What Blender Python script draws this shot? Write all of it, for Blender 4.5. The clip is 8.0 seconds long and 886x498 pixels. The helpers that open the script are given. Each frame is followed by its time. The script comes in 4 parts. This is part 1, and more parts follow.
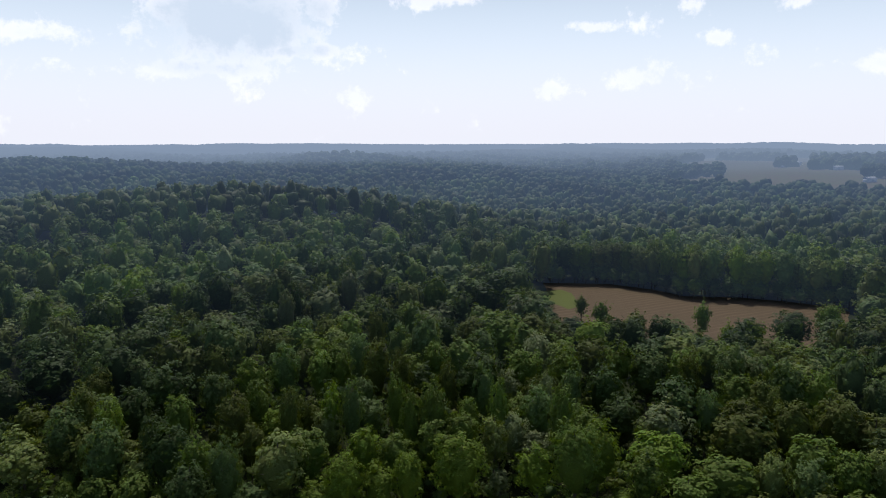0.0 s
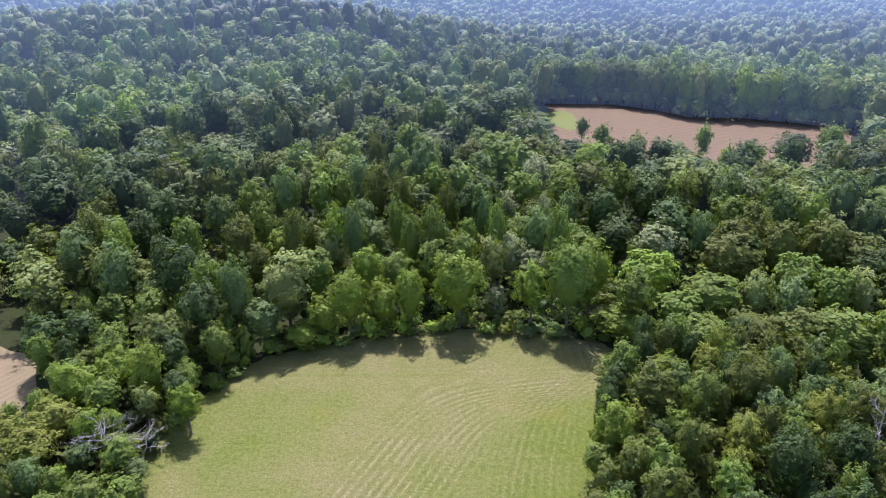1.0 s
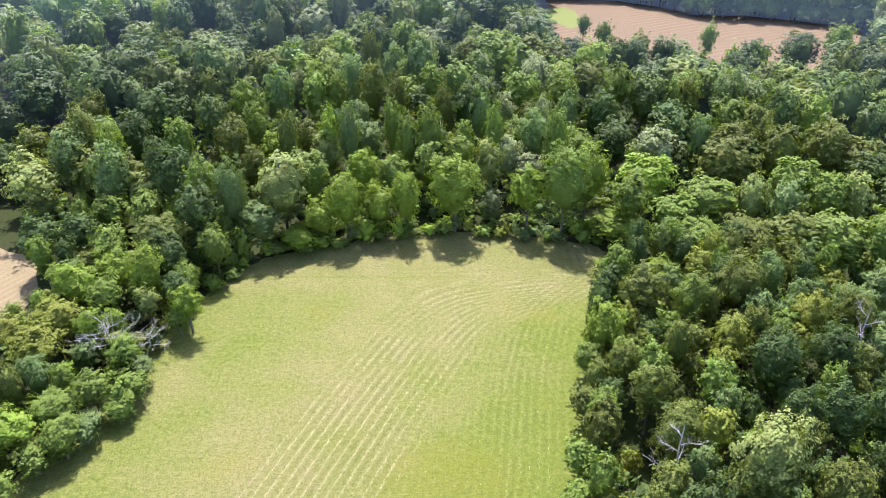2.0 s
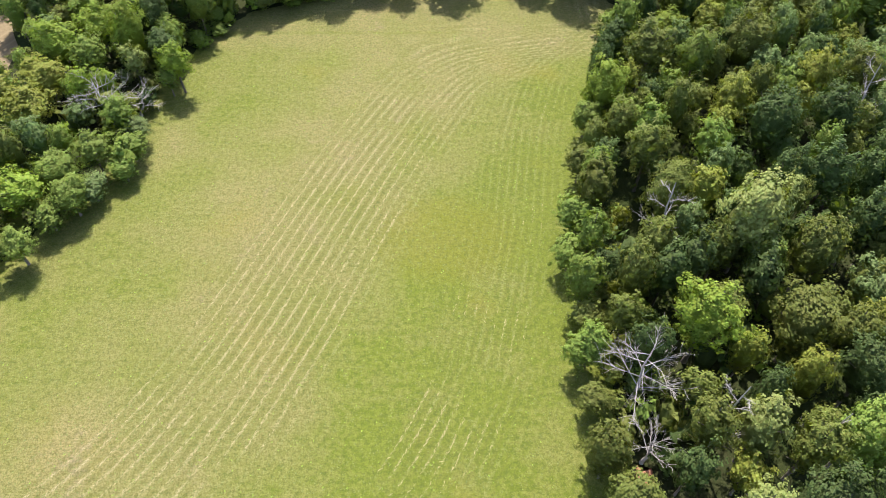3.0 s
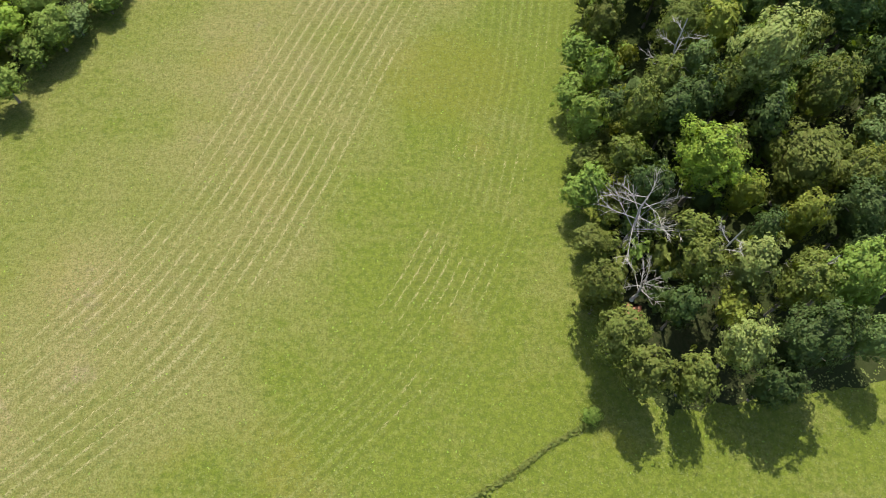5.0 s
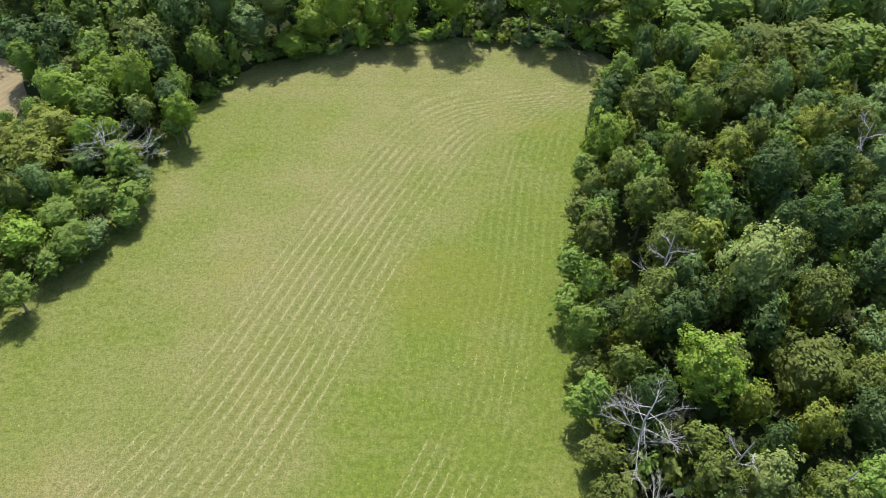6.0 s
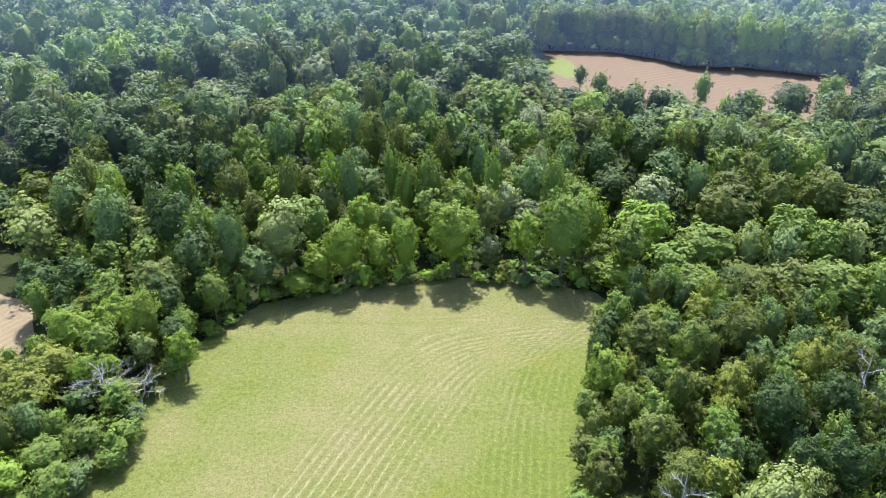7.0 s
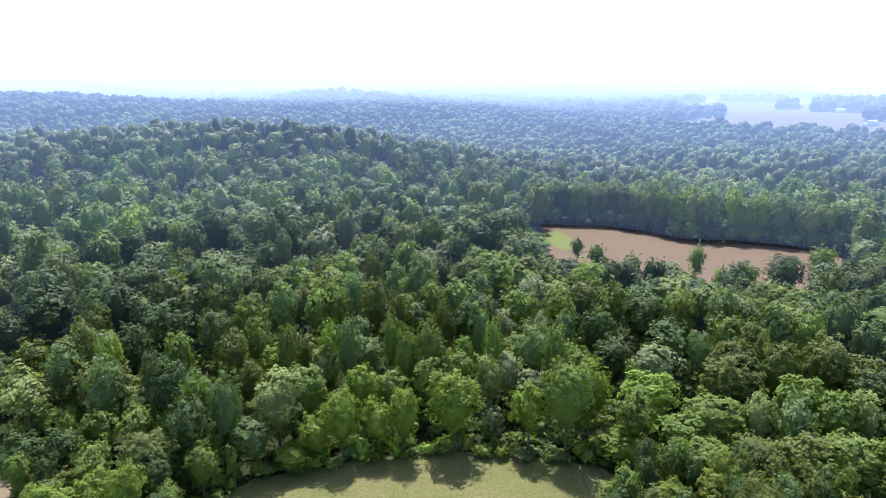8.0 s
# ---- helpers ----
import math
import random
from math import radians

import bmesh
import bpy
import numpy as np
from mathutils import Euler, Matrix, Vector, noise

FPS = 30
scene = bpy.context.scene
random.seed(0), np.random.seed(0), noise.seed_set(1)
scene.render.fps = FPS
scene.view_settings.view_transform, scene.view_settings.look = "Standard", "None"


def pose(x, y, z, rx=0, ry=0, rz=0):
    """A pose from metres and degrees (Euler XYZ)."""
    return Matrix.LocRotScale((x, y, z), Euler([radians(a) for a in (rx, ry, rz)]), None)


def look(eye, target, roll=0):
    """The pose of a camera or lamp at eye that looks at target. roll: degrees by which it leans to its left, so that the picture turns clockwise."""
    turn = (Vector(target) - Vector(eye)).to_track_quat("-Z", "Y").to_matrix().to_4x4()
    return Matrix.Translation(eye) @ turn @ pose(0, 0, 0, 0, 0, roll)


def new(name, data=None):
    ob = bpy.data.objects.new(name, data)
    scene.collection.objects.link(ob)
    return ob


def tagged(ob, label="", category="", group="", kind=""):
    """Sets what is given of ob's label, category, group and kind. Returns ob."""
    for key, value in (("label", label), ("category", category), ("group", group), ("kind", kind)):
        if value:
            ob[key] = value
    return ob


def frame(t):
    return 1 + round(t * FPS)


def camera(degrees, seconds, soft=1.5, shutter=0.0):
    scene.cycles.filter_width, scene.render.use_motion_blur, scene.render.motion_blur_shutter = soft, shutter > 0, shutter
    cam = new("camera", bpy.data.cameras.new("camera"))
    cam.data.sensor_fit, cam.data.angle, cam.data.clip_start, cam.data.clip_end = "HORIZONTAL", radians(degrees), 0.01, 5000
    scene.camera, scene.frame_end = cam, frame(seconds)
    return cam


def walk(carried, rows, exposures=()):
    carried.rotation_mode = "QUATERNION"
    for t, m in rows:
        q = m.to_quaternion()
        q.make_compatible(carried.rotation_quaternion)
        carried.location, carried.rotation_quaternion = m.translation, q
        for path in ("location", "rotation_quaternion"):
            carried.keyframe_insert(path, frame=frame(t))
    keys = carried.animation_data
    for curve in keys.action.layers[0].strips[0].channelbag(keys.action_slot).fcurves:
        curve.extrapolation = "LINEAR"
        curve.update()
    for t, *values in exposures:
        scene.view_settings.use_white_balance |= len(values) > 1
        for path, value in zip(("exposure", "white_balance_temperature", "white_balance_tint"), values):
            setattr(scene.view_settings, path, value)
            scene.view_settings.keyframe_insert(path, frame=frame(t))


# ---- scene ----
# ---------------------------------------------------------------- camera
# The camera hovers 70 m above a mown meadow and only tilts: seconds, turn, tilt, lean in degrees.
cam = camera(65.28, 8.0, soft=0.95)
EYE = (0.0, 0.0, 70.0)
TILTS = [
    (0.0, 0.00, -8.90, 0.00), (0.5, -0.02, -11.78, 0.04), (0.8, -0.02, -18.50, 0.08), (0.9, -0.02, -20.85, 0.09),
    (1.0, -0.02, -23.56, 0.11), (1.1, -0.03, -25.86, 0.13), (1.2, -0.04, -27.78, 0.16), (1.4, -0.13, -29.75, 0.05),
    (1.6, -0.21, -30.55, -0.06), (1.8, -0.30, -30.91, -0.17), (2.0, -0.39, -31.57, -0.28), (2.2, -0.48, -33.24, -0.39),
    (2.3, -0.52, -34.69, -0.44), (2.4, -0.56, -36.80, -0.42), (2.5, -0.61, -39.06, -0.39), (2.8, -0.74, -46.60, -0.40),
    (2.9, -0.78, -49.04, -0.40), (3.0, -0.83, -51.26, -0.40), (3.1, -0.91, -53.50, -0.36), (3.3, -0.94, -56.00, -0.42),
    (3.5, -0.97, -57.57, -0.49), (4.0, -1.19, -63.74, -0.57), (4.1, -1.23, -64.90, -0.57), (4.2, -1.28, -65.68, -0.57),
    (4.4, -1.27, -66.75, -0.69), (4.6, -1.25, -66.81, -0.81), (4.8, -1.24, -65.97, -0.94), (5.0, -1.23, -64.31, -1.06),
    (5.2, -1.22, -61.94, -1.19), (5.3, -1.21, -60.51, -1.25), (5.5, -1.06, -57.22, -1.12), (5.6, -1.04, -55.30, -1.11),
    (5.8, -1.02, -51.24, -1.09), (6.0, -0.77, -47.16, -0.83), (6.3, -0.67, -41.10, -0.68), (6.5, -0.59, -37.24, -0.57),
    (6.7, -0.55, -33.50, -0.54), (7.0, -0.48, -27.76, -0.50), (7.3, -0.41, -22.35, -0.49), (7.5, -0.36, -18.75, -0.49),
    (8.0, -0.30, -13.83, -0.57),
]


def aimed(turn, tilt, lean):
    a, b = radians(turn), radians(tilt)
    way = Vector((-math.sin(a) * math.cos(b), math.cos(a) * math.cos(b), math.sin(b)))
    return look(EYE, Vector(EYE) + way * 100, -lean)


STOPS = [(0.0, -1.13, 6150, 11), (0.6, -0.95, 6000, 12), (0.8, -0.5, 5900, 12), (1.0, 0.85, 5650, 29), (1.2, 1.3, 5800, 24), (2.3, 1.45, 5950, 22), (2.6, 1.33, 6050, 22),
         (3.2, 1.02, 6550, 16), (4.2, 0.76, 6800, 12), (5.5, 0.73, 6380, 7), (6.0, 0.80, 6050, 8), (6.5, 0.96, 5620, 12), (7.0, 1.33, 5650, 18), (7.5, 1.38, 5650, 21), (8.0, 0.88, 5650, 20)]
walk(cam, [(t, aimed(a, b, c)) for t, a, b, c in TILTS], STOPS)

# ---------------------------------------------------------------- light
SUN_UP, SUN_TURN = radians(58), radians(3)      # high over the far woods, a little to their left
sun = new("sun", bpy.data.lights.new("sun", "SUN"))
sun.data.energy, sun.data.angle, sun.data.color = 5.0, radians(0.55), (1.0, 0.95, 0.86)
sun_way = Vector((-math.sin(SUN_TURN) * math.cos(SUN_UP), math.cos(SUN_TURN) * math.cos(SUN_UP), math.sin(SUN_UP)))
sun.matrix_world = look(tuple(sun_way * 300), (0, 0, 0))


class Nodes:
    """A short way to write node trees."""

    def __init__(self, tree):
        self.tree = tree
        tree.nodes.clear()

    def add(self, kind, inputs=None, **props):
        n = self.tree.nodes.new(kind)
        for k, v in props.items():
            setattr(n, k, v)
        for k, v in (inputs or {}).items():
            if isinstance(v, bpy.types.NodeSocket):
                self.tree.links.new(v, n.inputs[k])
            else:
                n.inputs[k].default_value = v
        return n

    def math(self, op, a, b=0.0, c=0.0, clamp=False):
        return self.add("ShaderNodeMath", {0: a, 1: b, 2: c}, operation=op, use_clamp=clamp).outputs[0]

    def mix(self, fac, a, b, blend="MIX"):
        n = self.add("ShaderNodeMix", {0: fac, 6: a, 7: b}, data_type="RGBA", blend_type=blend)
        return n.outputs[2]

    def noise(self, vec, scale, detail=3.0, rough=0.55, kind="3D"):
        return self.add("ShaderNodeTexNoise", {"Vector": vec, "Scale": scale, "Detail": detail, "Roughness": rough}).outputs["Fac"]

    def ramp(self, fac, lo, hi, a=0.0, b=1.0):
        return self.add("ShaderNodeMapRange", {0: fac, 1: lo, 2: hi, 3: a, 4: b}, interpolation_type="SMOOTHSTEP").outputs[0]

    def link(self, a, b):
        self.tree.links.new(a, b)


def build_sky():
    world = bpy.data.worlds.new("sky")
    scene.world = world
    world.use_nodes = True
    n = Nodes(world.node_tree)
    way = n.add("ShaderNodeTexCoord").outputs["Generated"]
    sky = n.add("ShaderNodeTexSky", sky_type="NISHITA", sun_disc=False, sun_elevation=SUN_UP, sun_rotation=-SUN_TURN,
                air_density=1.0, dust_density=2.5, ozone_density=1.0, altitude=300).outputs[0]
    sep = n.add("ShaderNodeSeparateXYZ", {0: way})
    x, y, z = sep.outputs
    wob = n.add("ShaderNodeTexNoise", {"Vector": way, "Scale": 17.0, "Detail": 7.0, "Roughness": 0.60}).outputs["Fac"]
    fine = n.noise(way, 110.0, 5.0, 0.65)
    ahead = n.math("MAXIMUM", y, 0.05)
    u = n.math("DIVIDE", x, ahead)
    v = n.math("DIVIDE", z, ahead)
    # cumulus: sideways, height, half width, half height (tangents), strength
    clouds = [(-0.30, 0.165, 0.12, 0.050, 1.15), (-0.17, 0.185, 0.04, 0.03, 0.8), (-0.195, 0.125, 0.07, 0.012, 0.7), (-0.49, 0.140, 0.035, 0.022, 0.8),
              (-0.56, 0.150, 0.08, 0.014, 0.6), (-0.40, 0.100, 0.17, 0.016, 0.7), (0.0, 0.195, 0.08, 0.016, 0.9), (0.21, 0.156, 0.04, 0.010, 0.8),
              (0.29, 0.092, 0.06, 0.022, 0.95), (0.385, 0.142, 0.025, 0.010, 0.8), (0.345, 0.185, 0.022, 0.016, 0.8), (0.49, 0.195, 0.03, 0.014, 0.8),
              (0.61, 0.110, 0.06, 0.012, 0.7), (0.145, 0.070, 0.03, 0.014, 0.7), (-0.15, 0.062, 0.07, 0.014, 0.7)]
    total = None
    for cu, cv, su, sv, k in clouds:
        a = n.math("POWER", n.math("DIVIDE", n.math("SUBTRACT", u, cu), su), 2.0)
        b = n.math("POWER", n.math("DIVIDE", n.math("SUBTRACT", v, cv), sv), 2.0)
        d = n.math("MULTIPLY", n.math("EXPONENT", n.math("MULTIPLY", n.math("ADD", a, b), -0.8)), k)
        total = d if total is None else n.math("MAXIMUM", total, d)
    front = n.ramp(y, 0.1, 0.4)
    total = n.math("MULTIPLY", total, front)
    # a loose scatter of cloud everywhere else
    scatter = n.ramp(n.noise(way, 5.0, 5.0, 0.6), 0.62, 0.80, 0.0, 0.7)
    scatter = n.math("MULTIPLY", scatter, n.ramp(z, 0.2, 0.45))
    total = n.math("MAXIMUM", total, scatter)
    lumps = n.math("ADD", n.math("MULTIPLY", wob, 0.85), n.math("MULTIPLY", fine, 0.2))
    lumps = n.math("SUBTRACT", lumps, 0.53)
    cover = n.ramp(n.math("ADD", total, n.math("MULTIPLY", lumps, 3.2)), 0.30, 0.74)
    core = n.ramp(n.math("ADD", total, n.math("MULTIPLY", lumps, 1.6)), 0.25, 0.95)
    big = n.ramp(n.math("ADD", n.math("POWER", n.math("DIVIDE", n.math("SUBTRACT", u, -0.29), 0.16), 2.0),
                        n.math("POWER", n.math("DIVIDE", n.math("SUBTRACT", v, 0.155), 0.07), 2.0)), 1.4, 0.5)
    white = n.mix(n.math("MULTIPLY", core, n.math("ADD", 0.25, n.math("MULTIPLY", big, 0.75))), (16.6, 16.5, 16.9, 1), (10.6, 11.9, 13.4, 1))
    glow = n.math("MULTIPLY", n.ramp(z, 0.05, 0.38, 0.95, 0.0), n.ramp(y, 0.35, 0.8, 0.0, 1.0))
    # unseen bluish glow added behind the camera to fill the trees' near sides
    behind = n.math("MULTIPLY", n.ramp(y, 0.3, -0.2), n.ramp(z, 0.0, 0.6, 0.22, 0.0))
    sky = n.mix(behind, sky, (10.5, 13.6, 18.0, 1))
    hazy = n.mix(glow, sky, n.mix(n.ramp(z, 0.0, 0.2), (14.5, 14.4, 15.1, 1), (13.6, 15.3, 17.0, 1)))
    col = n.mix(n.math("MULTIPLY", cover, 0.92), hazy, white)
    bg = n.add("ShaderNodeBackground", {"Color": col, "Strength": 0.14})
    out = n.add("ShaderNodeOutputWorld")
    n.link(bg.outputs[0], out.inputs[0])


build_sky()

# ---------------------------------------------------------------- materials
HAZE_GLOW = (0.25, 0.355, 0.57, 1)      # painted haze: blue glow mixed into the materials of mid and far woods
HAZE_GLOW_FAR = (0.54, 0.68, 0.90, 1)  # the same painted glow, paler towards the skyline


def material(name):
    m = bpy.data.materials.new(name)
    m.use_nodes = True
    return m, Nodes(m.node_tree)


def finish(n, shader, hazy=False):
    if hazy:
        # haze painted as emission in the material, stronger with distance past 150 m
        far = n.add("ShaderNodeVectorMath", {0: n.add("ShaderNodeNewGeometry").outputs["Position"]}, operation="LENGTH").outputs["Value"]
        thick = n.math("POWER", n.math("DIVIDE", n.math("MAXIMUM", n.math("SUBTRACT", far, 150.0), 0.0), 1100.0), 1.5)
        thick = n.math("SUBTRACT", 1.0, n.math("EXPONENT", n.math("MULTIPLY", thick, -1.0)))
        glow = n.add("ShaderNodeEmission", {"Color": n.mix(n.ramp(thick, 0.45, 1.0), HAZE_GLOW, HAZE_GLOW_FAR), "Strength": 1.0})
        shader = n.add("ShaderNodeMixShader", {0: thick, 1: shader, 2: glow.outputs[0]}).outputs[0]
    out = n.add("ShaderNodeOutputMaterial")
    n.link(shader, out.inputs["Surface"])


def leaf_material(name, colour, hazy=False, vary=0.28):
    """Foliage: diffuse, some light through the leaf, a dull wax gloss; each leaf spray and each tree a little different."""
    m, n = material(name)
    geo = n.add("ShaderNodeNewGeometry")
    info = n.add("ShaderNodeObjectInfo")
    isle = geo.outputs["Random Per Island"]
    big = n.noise(geo.outputs["Position"], 0.09, 2.0)
    hue = n.math("ADD", 0.5, n.math("MULTIPLY", n.math("SUBTRACT", isle, 0.5), 0.030))
    hue = n.math("ADD", hue, n.math("MULTIPLY", n.math("SUBTRACT", info.outputs["Random"], 0.5), 0.010))
    val = n.math("ADD", 1.0, n.math("MULTIPLY", n.math("SUBTRACT", isle, 0.5), vary))
    val = n.math("MULTIPLY", val, n.math("ADD", 0.75, n.math("MULTIPLY", big, 0.5)))
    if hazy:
        # lit and shaded slopes painted as wide patches in the leaf value
        slope_light = n.noise(geo.outputs["Position"], 0.009, 3.0, 0.6)
        val = n.math("MULTIPLY", val, n.ramp(slope_light, 0.35, 0.65, 0.72, 1.3))
    clump = n.noise(geo.outputs["Position"], 2.6, 3.0, 0.75)
    val = n.math("MULTIPLY", val, n.ramp(clump, 0.28, 0.72, 0.84, 1.16))
    val = n.math("MULTIPLY", val, n.math("ADD", 0.85, n.math("MULTIPLY", info.outputs["Random"], 0.3)))
    col = n.add("ShaderNodeHueSaturation", {"Hue": hue, "Saturation": 1.0, "Value": val, "Color": (*colour, 1)}).outputs[0]
    thru = n.mix(1.0, col, (1.8, 1.9, 0.45, 1), "MULTIPLY")
    body = n.add("ShaderNodeBsdfPrincipled", {"Base Color": col, "Roughness": 0.5, "Specular IOR Level": 0.08})
    if not hazy:
        n.link(n.add("ShaderNodeBump", {"Height": clump, "Strength": 0.5, "Distance": 0.25}).outputs[0], body.inputs["Normal"])
    back = n.add("ShaderNodeBsdfTranslucent", {"Color": thru}).outputs[0]
    # hazy leaves get the painted distance glow on top
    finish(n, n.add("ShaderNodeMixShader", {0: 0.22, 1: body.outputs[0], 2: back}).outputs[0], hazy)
    return m


# bluish: a haze tint put into the base colour for the deeper woods
LEAF_COLOURS = [("green", (0.134, 0.188, 0.036)), ("dark", (0.062, 0.095, 0.028)), ("yellowish", (0.172, 0.196, 0.034)), ("pale", (0.188, 0.226, 0.066)),
                ("bright", (0.162, 0.228, 0.030)), ("olive", (0.112, 0.134, 0.030)), ("silvery", (0.206, 0.236, 0.108)), ("bluish", (0.126, 0.178, 0.058))]
LEAVES = [leaf_material("leaves_" + k, c) for k, c in LEAF_COLOURS]
# the same leaf colours with the painted haze glow mixed in
HAZE_GLOW_LEAVES = [leaf_material("backdrop_leaves_" + k, c, True) for k, c in LEAF_COLOURS]


def bark_material(name, colour, light):
    m, n = material(name)
    pos = n.add("ShaderNodeTexCoord").outputs["Object"]
    grain = n.noise(n.add("ShaderNodeMapping", {"Vector": pos, "Scale": (9, 9, 1.5)}).outputs[0], 1.0, 5.0)
    stain = n.noise(pos, 0.6, 2.0)
    col = n.mix(grain, (*colour, 1), (*light, 1))
    col = n.mix(n.math("MULTIPLY", stain, 0.5), col, (*[c * 0.6 for c in colour], 1))
    bump = n.add("ShaderNodeBump", {"Height": grain, "Strength": 0.6, "Distance": 0.05}).outputs[0]
    finish(n, n.add("ShaderNodeBsdfPrincipled", {"Base Color": col, "Roughness": 0.9, "Normal": bump}).outputs[0])
    return m


BARK = bark_material("bark", (0.10, 0.08, 0.06), (0.22, 0.19, 0.15))
DEADWOOD = bark_material("weathered_wood", (0.28, 0.26, 0.23), (0.50, 0.47, 0.43))


def meadow_material():
    """Mown grass with curved swaths of drying hay; u and v of the map count two sets of swaths."""
    m, n = material("mown_grass")
    pos = n.add("ShaderNodeNewGeometry").outputs["Position"]
    uv = n.add("ShaderNodeUVMap", uv_map="swath").outputs[0]
    sep = n.add("ShaderNodeSeparateXYZ", {0: uv})
    su, sv = sep.outputs[0], sep.outputs[1]
    blade = n.noise(pos, 5.5, 5.0, 0.75)
    tuft = n.noise(pos, 1.3, 4.0, 0.65)
    clot = n.noise(pos, 2.2, 4.0, 0.7)
    patch = n.noise(pos, 0.11, 4.0, 0.6)
    broad = n.noise(pos, 0.035, 2.0, 0.5)
    # dry band along the crown of the field, greener towards the wood
    dry = n.math("ADD", n.ramp(su, -13.0, -1.0, 0.38, 1.0), n.math("MULTIPLY", n.ramp(su, 3.0, 17.0), -1.0))
    dry = n.math("ADD", n.math("ADD", n.math("MULTIPLY", dry, 0.58), 0.04), n.math("MULTIPLY", n.math("SUBTRACT", patch, 0.5), 1.3))
    dry = n.math("ADD", dry, n.math("MULTIPLY", n.math("SUBTRACT", broad, 0.5), 0.7))
    dry = n.math("ADD", dry, n.math("MULTIPLY", n.math("SUBTRACT", tuft, 0.5), 0.9), clamp=True)
    green = n.mix(n.ramp(tuft, 0.3, 0.7), (0.080, 0.109, 0.007, 1), (0.120, 0.147, 0.016, 1))
    lime = n.mix(n.ramp(n.noise(pos, 0.06, 2.0), 0.55, 0.72), green, (0.131, 0.134, 0.014, 1))
    straw = n.mix(n.ramp(blade, 0.3, 0.7), (0.158, 0.132, 0.044, 1), (0.232, 0.196, 0.094, 1))
    col = n.mix(dry, lime, straw)
    # a yellowish flush and faded mauve-brown patches
    sx, sy, _ = n.add("ShaderNodeSeparateXYZ", {0: pos}).outputs
    oval = n.math("ADD", n.math("POWER", n.math("DIVIDE", n.math("SUBTRACT", sx, 1.5), 10.0), 2.0), n.math("POWER", n.math("DIVIDE", n.math("SUBTRACT", sy, 58.0), 7.5), 2.0))
    oval = n.math("ADD", oval, n.math("MULTIPLY", n.math("SUBTRACT", tuft, 0.5), 2.2))
    col = n.mix(n.ramp(oval, 1.4, 0.2, 0.0, 0.55), col, (0.126, 0.128, 0.010, 1))
    mauve = n.math("MULTIPLY", n.ramp(n.noise(pos, 0.23, 4.0, 0.7), 0.55, 0.68, 0.0, 0.6), n.ramp(dry, 0.45, 0.9))
    col = n.mix(mauve, col, (0.196, 0.152, 0.096, 1))
    # rows: one set follows the crown of the field, the other the wood
    rough = n.math("MULTIPLY", n.math("SUBTRACT", tuft, 0.5), 0.22)
    for s, lo, hi, seed in ((su, -1.5, 10.0, 0.0), (sv, -7.0, 1.5, 9.0)):
        wave = n.math("SINE", n.math("MULTIPLY", n.math("ADD", s, rough), 6.2832))
        span = n.math("MULTIPLY", n.ramp(s, lo - 3, lo + 2), n.ramp(s, hi + 3, hi - 3))
        worn = n.ramp(n.noise(n.add("ShaderNodeVectorMath", {0: pos, 1: (seed, seed, seed)}).outputs[0], 0.16, 4.0, 0.65), 0.40, 0.60, 0.15, 1.0)
        k = n.math("MULTIPLY", span, worn)
        row = n.math("MULTIPLY", n.math("MULTIPLY", n.ramp(wave, 0.45, 0.95), k), n.ramp(n.math("ADD", n.math("MULTIPLY", blade, 0.5), n.math("MULTIPLY", clot, 0.5)), 0.42, 0.58, 0.0, 0.58 if seed == 0 else 0.26))
        col = n.mix(row, col, (0.272, 0.247, 0.138, 1))
        col = n.mix(n.math("MULTIPLY", n.math("MULTIPLY", n.ramp(wave, -0.1, -0.9), k), 0.40), col, (0.074, 0.082, 0.012, 1))
    col = n.mix(n.math("MULTIPLY", n.ramp(blade, 0.56, 0.34), 0.5), col, (0.054, 0.064, 0.009, 1))
    speck = n.noise(pos, 6.5, 3.0, 0.8)
    col = n.mix(n.ramp(speck, 0.58, 0.74, 0.0, 0.32), col, (0.288, 0.272, 0.128, 1))
    col = n.mix(n.ramp(speck, 0.44, 0.28, 0.0, 0.45), col, (0.036, 0.045, 0.006, 1))
    col = n.mix(n.ramp(clot, 0.52, 0.36, 0.0, 0.45), col, (0.048, 0.066, 0.010, 1))
    h = n.math("ADD", n.math("ADD", blade, tuft), clot)
    bump = n.add("ShaderNodeBump", {"Height": h, "Strength": 0.8, "Distance": 0.13}).outputs[0]
    finish(n, n.add("ShaderNodeBsdfPrincipled", {"Base Color": col, "Roughness": 0.85, "Specular IOR Level": 0.2, "Normal": bump}).outputs[0])
    return m


